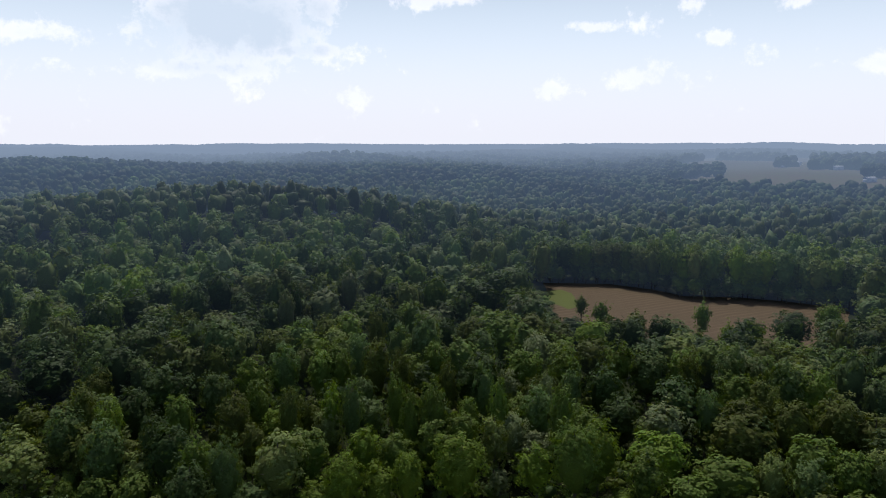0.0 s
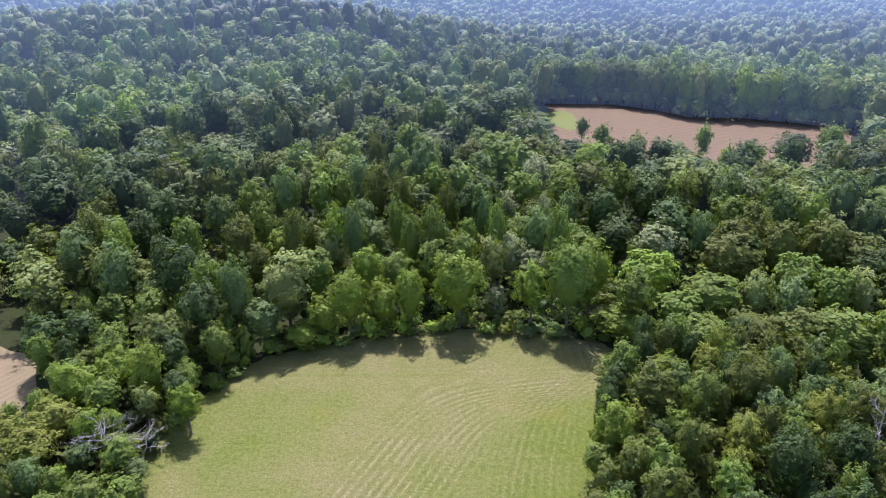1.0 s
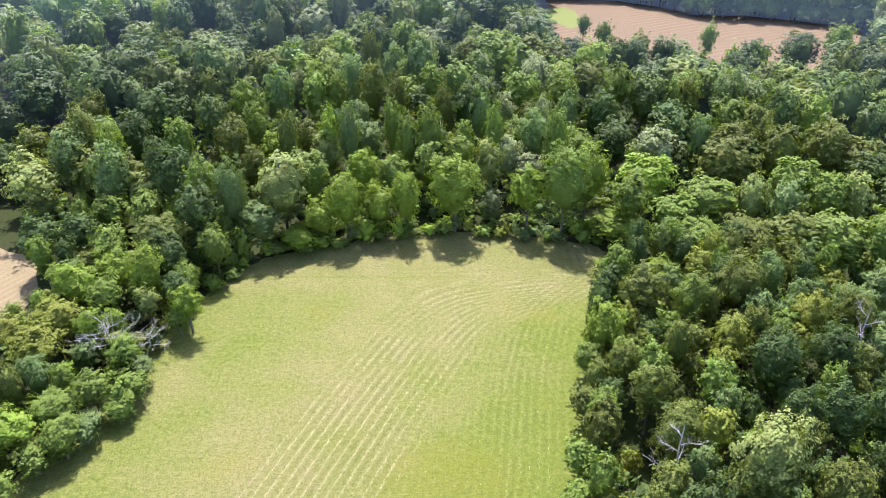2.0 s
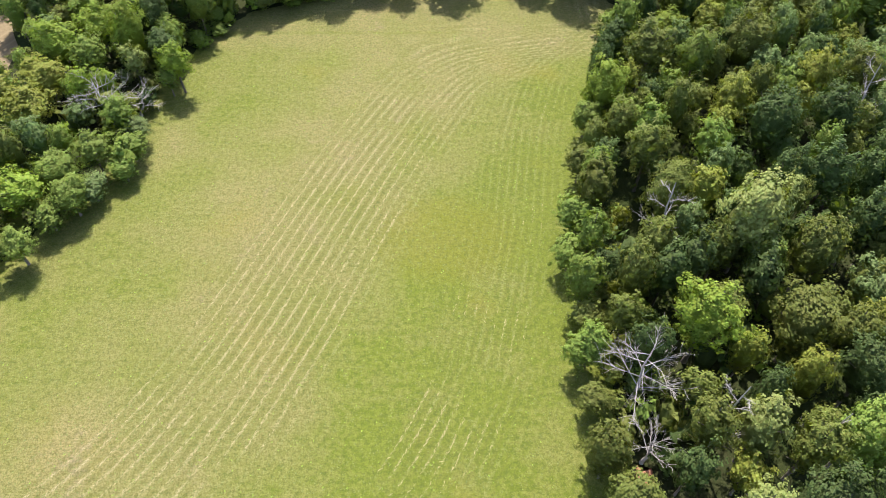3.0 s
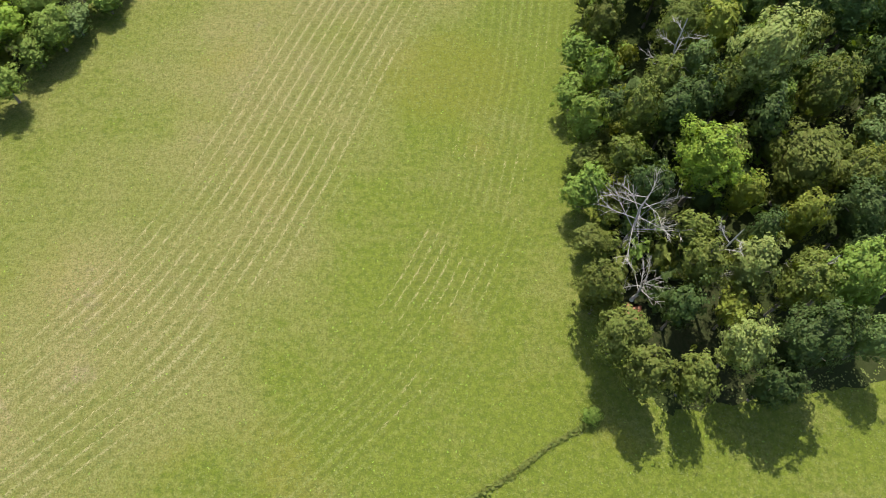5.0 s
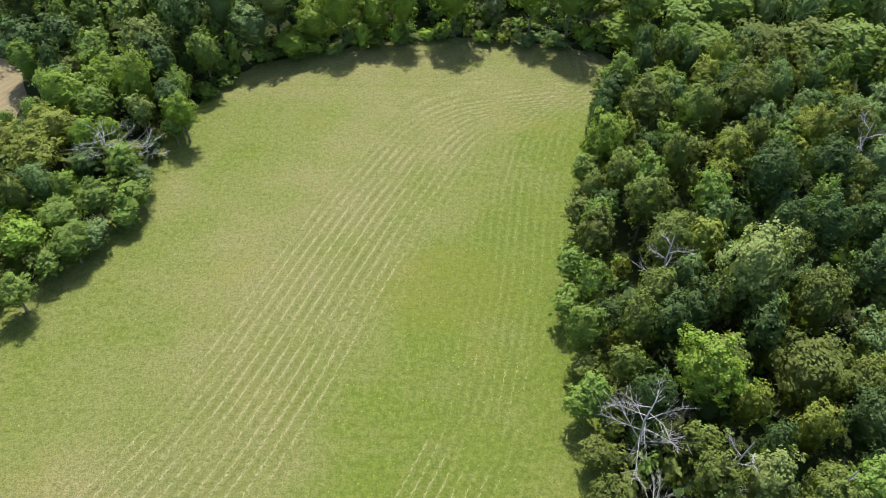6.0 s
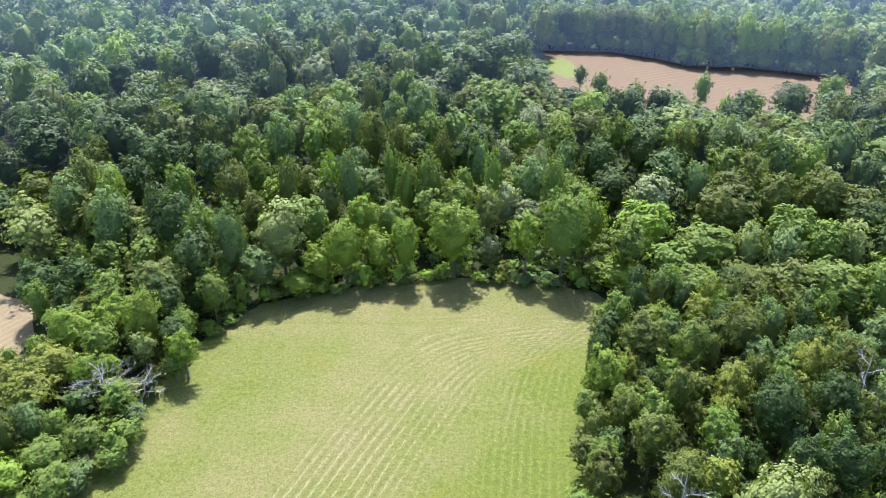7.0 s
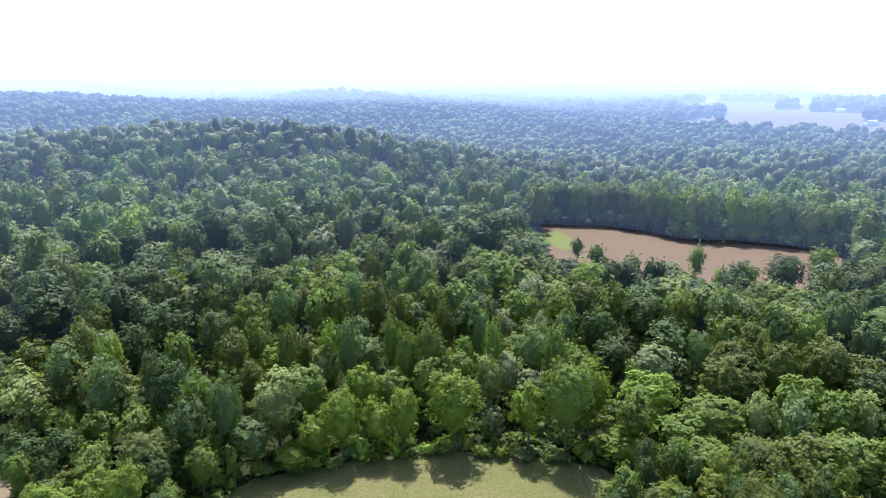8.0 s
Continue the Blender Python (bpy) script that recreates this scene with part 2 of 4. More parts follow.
def soil_material(name, a, b, c, hazy=False, rows=0.0, turn=0.0):
    """Earth, stubble or pasture with two scales of mottling and, where rows is given, drill rows that many metres apart."""
    m, n = material(name)
    pos = n.add("ShaderNodeNewGeometry").outputs["Position"]
    fine = n.noise(pos, 2.2, 5.0, 0.65)
    wide = n.noise(pos, 0.05, 3.0, 0.5)
    col = n.mix(n.ramp(fine, 0.3, 0.7), (*a, 1), (*b, 1))
    col = n.mix(n.ramp(wide, 0.42, 0.62), col, (*c, 1))
    h = fine
    if rows:
        p = n.add("ShaderNodeMapping", {"Vector": pos, "Rotation": (0, 0, turn), "Scale": (1 / rows, 1 / rows, 1)}).outputs[0]
        px = n.add("ShaderNodeSeparateXYZ", {0: p}).outputs[0]
        line = n.math("SINE", n.math("MULTIPLY", n.math("ADD", px, n.math("MULTIPLY", wide, 1.5)), 6.2832))
        col = n.mix(n.math("MULTIPLY", n.ramp(line, 0.2, 1.0), n.ramp(wide, 0.36, 0.6, 0.05, 0.38)), col, (*[min(1, q * 1.25) for q in b], 1))
        h = n.math("ADD", fine, n.math("MULTIPLY", line, 0.08))
    bump = n.add("ShaderNodeBump", {"Height": h, "Strength": 0.8, "Distance": 0.2}).outputs[0]
    # hazy soils get the painted distance glow on top
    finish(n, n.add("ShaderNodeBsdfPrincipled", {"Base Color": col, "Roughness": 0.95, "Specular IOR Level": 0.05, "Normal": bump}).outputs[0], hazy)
    return m


MEADOW = meadow_material()
# the forest floor carries the painted haze glow too, past 150 m
FOREST_FLOOR = soil_material("forest_floor", (0.022, 0.030, 0.010), (0.036, 0.038, 0.016), (0.026, 0.036, 0.010), True)
TILLED = soil_material("reddish_stubble", (0.112, 0.080, 0.050), (0.166, 0.126, 0.083), (0.136, 0.099, 0.064), rows=3.4, turn=1.1)
STUBBLE = soil_material("tan_stubble", (0.150, 0.118, 0.064), (0.205, 0.165, 0.095), (0.170, 0.135, 0.076), rows=1.5, turn=0.5)
LAWN = soil_material("young_grass", (0.115, 0.135, 0.042), (0.15, 0.165, 0.06), (0.13, 0.15, 0.05))


def hay_material():
    m, n = material("hay")
    isle = n.add("ShaderNodeNewGeometry").outputs["Random Per Island"]
    col = n.mix(isle, (0.17, 0.155, 0.055, 1), (0.29, 0.25, 0.12, 1))
    finish(n, n.add("ShaderNodeBsdfPrincipled", {"Base Color": col, "Roughness": 0.8}).outputs[0])
    return m


def tuft_material():
    m, n = material("grass_tufts")
    isle = n.add("ShaderNodeNewGeometry").outputs["Random Per Island"]
    col = n.mix(isle, (0.065, 0.092, 0.010, 1), (0.135, 0.150, 0.024, 1))
    finish(n, n.add("ShaderNodeBsdfPrincipled", {"Base Color": col, "Roughness": 0.7}).outputs[0])
    return m


HAY, TUFTS = hay_material(), tuft_material()

# ---------------------------------------------------------------- the lie of the land
# hills in arcs ahead, fitted to the camera's view: distance, width, depth, heights from the left to the right
RINGS = [(480, 110, 75, (6, 18, -8, -2)), (620, 120, 80, (4, 9, -7, -4, 1)), (780, 140, 95, (-9, 4, -6, -9, -2)), (980, 150, 110, (8, -1, 9, -3, 1, -4)),
         (1200, 170, 130, (24, 7, 8, 2, 1, 12)), (1480, 220, 160, (-2, -7, 17, -5, 5, 15)), (1850, 320, 240, (2, 5, 7, 7, 17)), (2400, 420, 330, (14, 6, 9, 10, 8))]
# single knolls: place, half width, height
KNOLLS = [(452, 2459, 75, 17), (386, 2470, 45, 5), (-245, 1535, 60, 10), (25, 1060, 90, 6), (795, 1215, 70, 6), (560, 1440, 60, 7)]


def step(a, b, x):
    t = np.clip((x - a) / (b - a), 0, 1)
    return t * t * (3 - 2 * t)


def land(x, y):
    """Height of the ground; flat round the meadow, rolling hills beyond."""
    x, y = np.asarray(x, float), np.asarray(y, float)
    r = np.hypot(x, y)
    z = np.zeros_like(r)
    for far, sx, sy, heights in RINGS:
        for a, h in zip(np.radians(np.linspace(-31, 31, len(heights))), heights):
            z += h * np.exp(-0.5 * (((x - far * math.sin(a)) / sx) ** 2 + ((y - far * math.cos(a)) / sy) ** 2))
    z = z * step(340, 470, r)
    for cx, cy, s, h in KNOLLS:
        z += h * np.exp(-0.5 * ((x - cx) ** 2 + (y - cy) ** 2) / s ** 2)
    z += step(800, 1700, r) * 2.5 * (np.sin(x / 110 + 1.3) * np.cos(y / 160 + x / 400) + 0.6 * np.sin(x / 60 + y / 90))
    return z + 34 * step(1500, 4600, r)


def mesh_object(name, verts, faces, mats, parent=None, smooth=False, index=None):
    """One mesh object from arrays; faces is an (n, 3) or (n, 4) array."""
    me = bpy.data.meshes.new(name)
    verts, faces = np.asarray(verts, np.float32), np.asarray(faces, np.int32)
    k = faces.shape[1]
    me.vertices.add(len(verts))
    me.vertices.foreach_set("co", verts.ravel())
    me.loops.add(faces.size)
    me.loops.foreach_set("vertex_index", faces.ravel())
    me.polygons.add(len(faces))
    me.polygons.foreach_set("loop_start", np.arange(0, faces.size, k, dtype=np.int32))
    if smooth:
        me.polygons.foreach_set("use_smooth", np.ones(len(faces), bool))
    for m in mats:
        me.materials.append(m)
    if index is not None:
        me.polygons.foreach_set("material_index", np.asarray(index, np.int32))
    me.update(calc_edges=True)
    ob = new(name, me)
    ob.parent = parent
    return ob


def grid_faces(rows, cols, closed=False):
    i, j = np.meshgrid(np.arange(rows - 1), np.arange(cols if closed else cols - 1), indexing="ij")
    k = (j + 1) % cols
    return np.stack([i * cols + j, i * cols + k, (i + 1) * cols + k, (i + 1) * cols + j], -1).reshape(-1, 4)[:, ::-1]


def build_ground():
    radii = np.concatenate([[0.5], np.linspace(15, 500, 60), np.geomspace(520, 4900, 70)])
    turns = np.linspace(0, 2 * math.pi, 240, endpoint=False)
    r, a = np.meshgrid(radii, turns, indexing="ij")
    x, y = r * np.cos(a), r * np.sin(a)
    v = np.stack([x, y, land(x, y)], -1).reshape(-1, 3)
    ob = mesh_object("ground", v, grid_faces(len(radii), len(turns), True), [FOREST_FLOOR], smooth=True)
    return tagged(ob, "dark leafy forest floor rolling away to hills", "ground", kind="structure")


build_ground()


def inside(poly, x, y):
    """Which of the points lie in the polygon."""
    x, y = np.asarray(x, float), np.asarray(y, float)
    odd = np.zeros(x.shape, bool)
    for (ax, ay), (bx, by) in zip(poly, poly[1:] + poly[:1]):
        cut = (ay > y) != (by > y)
        odd ^= cut & (x < (bx - ax) * (y - ay) / ((by - ay) if by != ay else 1e-9) + ax)
    return odd


# outlines on the ground; the woods close over them
MEADOW_EDGE = [(-75, -40), (-66, 20), (-58, 40), (-53, 55), (-46, 66), (-44, 80), (-42, 92), (-37, 101), (-32, 108.5), (-14, 115), (-2, 118.5), (14, 117),
               (28, 114), (34, 107), (28, 97), (24, 88), (22, 78), (19, 66), (17, 55), (17, 42), (18, 30), (20, 22), (21, 17), (46, 20), (52, 32), (75, 40), (90, -40)]
FIELD_EDGE = [(50, 338), (82, 335), (100, 322), (110, 308), (134, 305), (152, 297), (165, 287), (168, 278), (158, 262), (130, 218), (114, 208), (92, 210), (70, 214), (52, 228), (42, 246), (48, 312)]
PATCH_EDGE = [(35, 306), (50, 311), (58, 292), (61, 262), (52, 230), (33, 236)]
STUBBLE_EDGE = [(-96, 120), (-76, 110), (-71, 101), (-69, 92), (-75, 89), (-88, 86), (-110, 86), (-116, 104)]

HAY_Y = [-40, -10, 0, 10, 16.5, 23.6, 29.3, 35.6, 45.9, 60.7, 74.3, 90, 96, 99.8, 102.3, 104.2, 107]
HAY_X = [-96, -70, -62, -53, -46, -38.5, -34, -30.3, -25.4, -19.8, -14.2, -6.5, -2, 2.7, 8.7, 23, 60]


def swath(x, y):
    """The numbers of the mowing swaths at a point: from the crown of the field, and from the row that follows the wood."""
    x, y = np.asarray(x, float), np.asarray(y, float)
    fine = np.linspace(-40, 107, 300)
    line = np.interp(fine, HAY_Y, HAY_X)
    for _ in range(3):
        line[6:-6] = np.convolve(line, np.ones(13) / 13, "valid")
    slope = np.interp(y, fine, np.gradient(line, fine))
    crown = (x - np.interp(y, fine, line)) / np.sqrt(1 + slope ** 2) / 1.4
    edge = np.interp(fine, [-40, 0, 10, 21.4, 27.7, 38.1, 58.4, 80, 95, 107], [-75, -32, -20, -8, -3.3, 1.8, 6.5, 9.5, 14, 26])
    edge[8:-8] = np.convolve(edge, np.ones(17) / 17, "valid")
    slope = np.interp(y, fine, np.gradient(edge, fine))
    wood = -(x - np.interp(y, fine, edge)) / np.sqrt(1 + slope ** 2) / 1.25
    return crown, wood


def flat_sheet(name, edge, mat, lift, size=2.0, label="", category=""):
    """A sheet of ground cover, clipped to an outline with a ragged rim."""
    px, py = [p[0] for p in edge], [p[1] for p in edge]
    bm = bmesh.new()
    rim, rng = [], random.Random(7)
    for (ax, ay), (bx, by) in zip(edge, edge[1:] + edge[:1]):
        n = max(1, int(math.hypot(bx - ax, by - ay) / size))
        for i in range(n):
            f = i / n
            rim.append(bm.verts.new((ax + (bx - ax) * f + rng.uniform(-0.4, 0.4), ay + (by - ay) * f + rng.uniform(-0.4, 0.4), 0)))
    bmesh.ops.triangulate(bm, faces=[bm.faces.new(rim)], ngon_method="EAR_CLIP")
    for axis, lo, hi in ((0, min(px), max(px)), (1, min(py), max(py))):
        at = lo + size
        while at < hi:
            co, no = [0, 0, 0], [0, 0, 0]
            co[axis], no[axis] = at, 1
            bmesh.ops.bisect_plane(bm, geom=bm.verts[:] + bm.edges[:] + bm.faces[:], plane_co=co, plane_no=no)
            at += size
    bmesh.ops.triangulate(bm, faces=[f for f in bm.faces if len(f.verts) > 4])
    for v in bm.verts:
        v.co.z = float(land(v.co.x, v.co.y)) + lift
    bm.normal_update()
    if bm.faces and sum(f.normal.z for f in bm.faces) < 0:
        bmesh.ops.reverse_faces(bm, faces=bm.faces[:])
    me = bpy.data.meshes.new(name)
    bm.to_mesh(me)
    bm.free()
    me.materials.append(mat)
    return tagged(new(name, me), label, category, kind="structure")


# the grass runs on a little way under the first shrubs
rim_grass = [(x + 2.4 * (x + 15) / math.hypot(x + 15, y - 60), y + 2.4 * (y - 60) / math.hypot(x + 15, y - 60)) for x, y in MEADOW_EDGE]
meadow = flat_sheet("meadow", rim_grass, MEADOW, 0.05, 1.0, "mown hay meadow with curved pale rows", "field")
layer = meadow.data.uv_layers.new(name="swath")
ids = np.empty(len(meadow.data.loops), np.int32)
meadow.data.loops.foreach_get("vertex_index", ids)
pts = np.empty(len(meadow.data.vertices) * 3, np.float32)
meadow.data.vertices.foreach_get("co", pts)
pts = pts.reshape(-1, 3)
layer.data.foreach_set("uv", np.stack(swath(pts[:, 0], pts[:, 1]), -1)[ids].astype(np.float32).ravel())
flat_sheet("tilled_field", FIELD_EDGE, TILLED, 0.06, 4.0, "reddish brown stubble field with faint rows among woods", "field")
flat_sheet("grass_patch", [(46, 318), (56, 322), (60, 314), (59, 290), (53, 283), (47, 296)], LAWN, 0.11, 4.0, "bright green grass strip at the field end", "grass")
flat_sheet("bare_soil", [(19.8, 25.2), (21.4, 24.7), (22.6, 25.4), (22.2, 26.6), (20.6, 26.9)], soil_material("red_soil", (0.24, 0.10, 0.06), (0.33, 0.16, 0.10), (0.27, 0.12, 0.07)), 0.12, 0.6, "small patch of bare red soil", "soil")
flat_sheet("stubble_field", STUBBLE_EDGE, STUBBLE, 0.06, 3.0, "tan stubble field behind the hedgerow", "field")

# ---------------------------------------------------------------- trees
def icosphere(cuts):
    bm = bmesh.new()
    bmesh.ops.create_icosphere(bm, subdivisions=cuts, radius=1)
    out = np.array([v.co[:] for v in bm.verts]), np.array([[v.index for v in f.verts] for f in bm.faces])
    bm.free()
    return out


ICO_V, ICO_F = icosphere(1)
BALL_V, BALL_F = icosphere(2)


def turned(nr, n):
    """The icosahedron, freely turned, n times."""
    q = nr.standard_normal((n, 4))
    q /= np.linalg.norm(q, axis=1, keepdims=True)
    w, x, y, z = q.T
    m = np.stack([1 - 2 * (y * y + z * z), 2 * (x * y - z * w), 2 * (x * z + y * w), 2 * (x * y + z * w), 1 - 2 * (x * x + z * z), 2 * (y * z - x * w),
                  2 * (x * z - y * w), 2 * (y * z + x * w), 1 - 2 * (x * x + y * y)], -1).reshape(-1, 3, 3)
    return np.einsum("nij,vj->nvi", m, ICO_V)


def unit(v):
    return v / (np.linalg.norm(v, axis=-1, keepdims=True) + 1e-9)


# crown shapes: lowest leaves and top as shares of the height, number of boughs, how far the boughs stand out, their breadth, fullness of the shoulders
CROWNS = {"round": (0.08, 0.98, 28, 0.36, 0.042, 2.4), "tall": (0.08, 1.0, 34, 0.34, 0.036, 2.1), "loose": (0.14, 0.98, 34, 0.52, 0.028, 2.2), "bush": (-0.10, 1.0, 14, 0.40, 0.06, 2.0)}


def crown_arrays(shape, seed, clumps, each, leaf, high=20.0, wide=5.2, core=0.72, puff=0.8, fine_core=True):
    """A crown that bulges into boughs round a filled heart, clumps of leaves all over it, and leaf sprays (folded lozenges) in every clump. Returns vertices and triangles."""
    nr = np.random.default_rng(seed)
    low, top, boughs, proud, broad, full = CROWNS[shape]
    i = np.arange(boughs)
    dz = 1 - 2 * (i + 0.5) / boughs
    turn = i * 2.39996 + nr.uniform(-0.35, 0.35, boughs)
    way = unit(np.stack([np.cos(turn) * np.sqrt(1 - dz ** 2), np.sin(turn) * np.sqrt(1 - dz ** 2), dz + nr.uniform(-0.08, 0.08, boughs)], -1))
    strong = nr.uniform(0.40, 1.18, boughs)
    half, mid = (top - low) / 2 * high, (top + low) / 2 * high
    lean = nr.uniform(-0.10, 0.10, 2) * wide

    def surface(d):
        """Points of the crown's outside in the directions d, and the bough that each belongs to."""
        pull = strong * np.exp((d @ way.T - 1) / broad)
        own = pull.argmax(1)
        out = 1 - proud + proud * pull.max(1)
        flat = (np.abs(d[:, :2] ** 2).sum(1) ** (full / 2) + np.abs(d[:, 2]) ** full) ** (-1 / full)
        out = out * flat
        waist = np.where(d[:, 2] < 0, 1 - 0.30 * d[:, 2] ** 2, 1.0)
        p = d * out[:, None] * np.stack([wide * waist, wide * waist, np.full(len(d), half)], -1)
        return p + [0, 0, mid] + np.append(lean, 0) * (0.5 + 0.5 * d[:, 2:3]), own

    # solid core added inside the leaves: fills the crown, blocks light, darkens gaps
    ball, faces = (BALL_V, BALL_F) if fine_core else (ICO_V, ICO_F)
    heart = surface(ball)[0]
    heart = (heart - [0, 0, mid]) * (core * nr.uniform(0.9, 1.08, (len(ball), 1))) + [0, 0, mid]
    vs, fs = [heart], [faces]
    d = nr.standard_normal((clumps, 3))
    d[:, 2] = np.where((d[:, 2] < 0) & (nr.random(clumps) < 0.45), -d[:, 2], d[:, 2])
    d = unit(d * [1, 1, 1.15])
    p, own = surface(d)
    p = (p - [0, 0, mid]) * nr.normal(0.955, 0.05, (clumps, 1)) + [0, 0, mid]
    root = (surface(way)[0] - [0, 0, mid]) * 0.62 + [0, 0, mid]
    face = unit(unit(p - root[own]) * 0.5 + unit((p - [0, 0, mid]) / [wide, wide, half]) * 0.8)
    size = puff * nr.uniform(0.45, 1.35, clumps)
    # leaves in each clump
    k = clumps * each
    own = np.repeat(np.arange(clumps), each)
    out = unit(nr.standard_normal((k, 3)) + face[own] * 0.35)
    q = p[own] + out * (size[own] * nr.random(k) ** 0.5)[:, None] * [1, 1, 0.75]
    up = unit(out * 0.16 + face[own] * 0.85 + nr.standard_normal((k, 3)) * 0.20)
    side = unit(np.cross(up, nr.standard_normal((k, 3))))
    along = np.cross(up, side)
    s = leaf * nr.uniform(0.6, 1.35, (k, 1))
    a, b = q - along * s * 0.9, q + along * s * 0.9 - up * s * 0.2
    l, r = q - side * s * 0.6 - up * s * 0.2, q + side * s * 0.6 - up * s * 0.2
    base = len(heart) + 4 * np.arange(k)[:, None]
    vs.append(np.stack([a, l, b, r], 1).reshape(-1, 3))
    fs.append(np.concatenate([base + [0, 3, 2], base + [0, 2, 1]], 0))
    return np.concatenate(vs), np.concatenate(fs)


def tube(path, radii, sides=6):
    """A tapered limb along a path."""
    path = [Vector(p) for p in path]
    vs, fs = [], []
    for i, p in enumerate(path):
        d = (path[min(i + 1, len(path) - 1)] - path[max(i - 1, 0)]).normalized()
        u = d.orthogonal().normalized()
        w = d.cross(u)
        for k in range(sides):
            a = 2 * math.pi * k / sides
            vs.append(p + (u * math.cos(a) + w * math.sin(a)) * radii[i])
    for i in range(len(path) - 1):
        for k in range(sides):
            j = (k + 1) % sides
            fs.append((i * sides + k, i * sides + j, (i + 1) * sides + j))
            fs.append((i * sides + k, (i + 1) * sides + j, (i + 1) * sides + k))
    return np.array([v[:] for v in vs]), np.array(fs)


def join(parts):
    vs, fs, n = [], [], 0
    for v, f in parts:
        vs.append(v)
        fs.append(f + n)
        n += len(v)
    return np.concatenate(vs), np.concatenate(fs)


def trunk_arrays(seed, high=20.0, wide=5.2):
    """The stem, and its main limbs one by one."""
    rng = random.Random(seed)
    lean = rng.uniform(-0.5, 0.5)
    stem = [(0, 0, -0.3), (0.05, 0, 0.4), (lean * 0.3, 0.1, high * 0.3), (lean, 0.2, high * 0.62), (lean * 1.2, 0.3, high * 0.85)]
    limbs = []
    for i in range(5):
        a, z = i * 2.4 + rng.uniform(-0.4, 0.4), high * (0.24 + 0.09 * i)
        reach = wide * rng.uniform(0.5, 0.75)
        root = Vector((lean * z / high, 0.1, z))
        tip = root + Vector((math.cos(a) * reach, math.sin(a) * reach, high * rng.uniform(0.10, 0.2)))
        mid = root.lerp(tip, 0.5) + Vector((0, 0, -0.3))
        limbs.append(tube([root, mid, tip], [0.13, 0.09, 0.03], 5))
    return tube(stem, [0.42, 0.30, 0.24, 0.15, 0.05], 7), limbs


NEAR_WOODS = 178      # beyond this distance the trees' leaf materials carry the painted haze glow
SHAPES = ["round", "tall", "loose", "bush"]
NAMES = {"round": "tree", "tall": "tree", "loose": "tree", "bush": "bush"}
TRUNK_DATA = []
for i in range(3):
    stem, limbs = trunk_arrays(30 + i)
    TRUNK_DATA.append((mesh_object("trunk", *stem, [BARK], smooth=True).data, [mesh_object("limb", *l, [BARK], smooth=True).data for l in limbs]))
CROWN_MESH = {}
for fine, clumps, each, leaf in ((2, 460, 18, 0.185), (1, 370, 14, 0.24), (0, 220, 11, 0.34)):
    for si, shape in enumerate(SHAPES):
        for k in range(4 if shape == "round" else 3):
            if shape == "bush":
                v, f = crown_arrays(shape, 300 + k, (44, 90, 170)[fine], (6, 8, 12)[fine], (0.38, 0.26, 0.17)[fine], 5.0, 2.6, puff=0.45, fine_core=False)
            else:
                v, f = crown_arrays(shape, 100 * si + k + 1, clumps, each, leaf, core=0.62 if shape == "loose" else 0.74, puff=(0.85, 0.72, 0.62)[fine])
            CROWN_MESH.setdefault((fine, shape), []).append(mesh_object("crown", v, f, [LEAVES[0]]).data)
for o in list(scene.objects):
    if o.name.startswith(("crown", "trunk", "limb")):
        bpy.data.objects.remove(o)

COLOUR_WORDS = ["mid-green", "dark green", "yellow-green", "pale green", "bright green", "olive green", "silvery green", "blue-green"]
SHAPE_WORDS = {"round": "rounded crown", "tall": "tall narrow crown", "loose": "loose open crown", "bush": "low spreading crown"}
planted = []


def fineness(x, y, wide):
    """How finely the leaves of a tree are built: 2 for the nearest and largest."""
    r = math.hypot(x, y)
    return min(2 if r < 62 else 1 if r < 122 else 0, 0 if wide < 3.1 else 1 if wide < 4.2 else 2)


def sight_cap(x, y, high):
    """Keeps trees on the stubble field's near side below the camera's line of sight to it."""
    r, a = math.hypot(x, y), math.degrees(math.atan2(x, y))
    if 150 < r < 235 and 8.0 < a < 30.5:
        cap = 70 * (1 - r / (282 + 12 * math.sin(a * 1.7)))
        return max(7.0, 0.85 * cap, min(high, cap))
    return high


def plant(x, y, high, wide, colour, shape, where, fine, group, rng):
    """One tree: trunk and crown under an empty at its foot."""
    name = SHAPES[shape]
    tree = new(NAMES[name])
    tree.location = (x, y, float(land(x, y)))
    tree.rotation_euler = (0, 0, rng.uniform(0, 6.28))
    crowned = "round" if name == "bush" and wide > 3.0 else name
    base = (2.6, 5.0) if crowned == "bush" else (5.2, 20.0)
    slim = rng.uniform(0.86, 1.16)
    tree.scale = (wide / base[0] * slim, wide / base[0] / slim, high / base[1])
    if name != "bush":
        stem, limbs = rng.choice(TRUNK_DATA)
        trunk = new("trunk", stem)
        trunk.parent = tree
        for l in limbs:
            new("limb", l).parent = trunk
    crown = new("crown", rng.choice(CROWN_MESH[(fine, crowned)]))
    crown.parent = tree
    crown.material_slots[0].link = "OBJECT"
    # trees past NEAR_WOODS get leaves with painted haze glow
    crown.material_slots[0].material = (LEAVES if math.hypot(x, y) < NEAR_WOODS else HAZE_GLOW_LEAVES)[colour]
    kind = "shrub" if name == "bush" else "broadleaf tree"
    tagged(tree, f"{COLOUR_WORDS[colour]} {kind}, {SHAPE_WORDS[name]}, {where}", "shrub" if name == "bush" else "tree", group)
    if name != "bush":
        planted.append((x, y, wide))
    return tree


rng = random.Random(11)


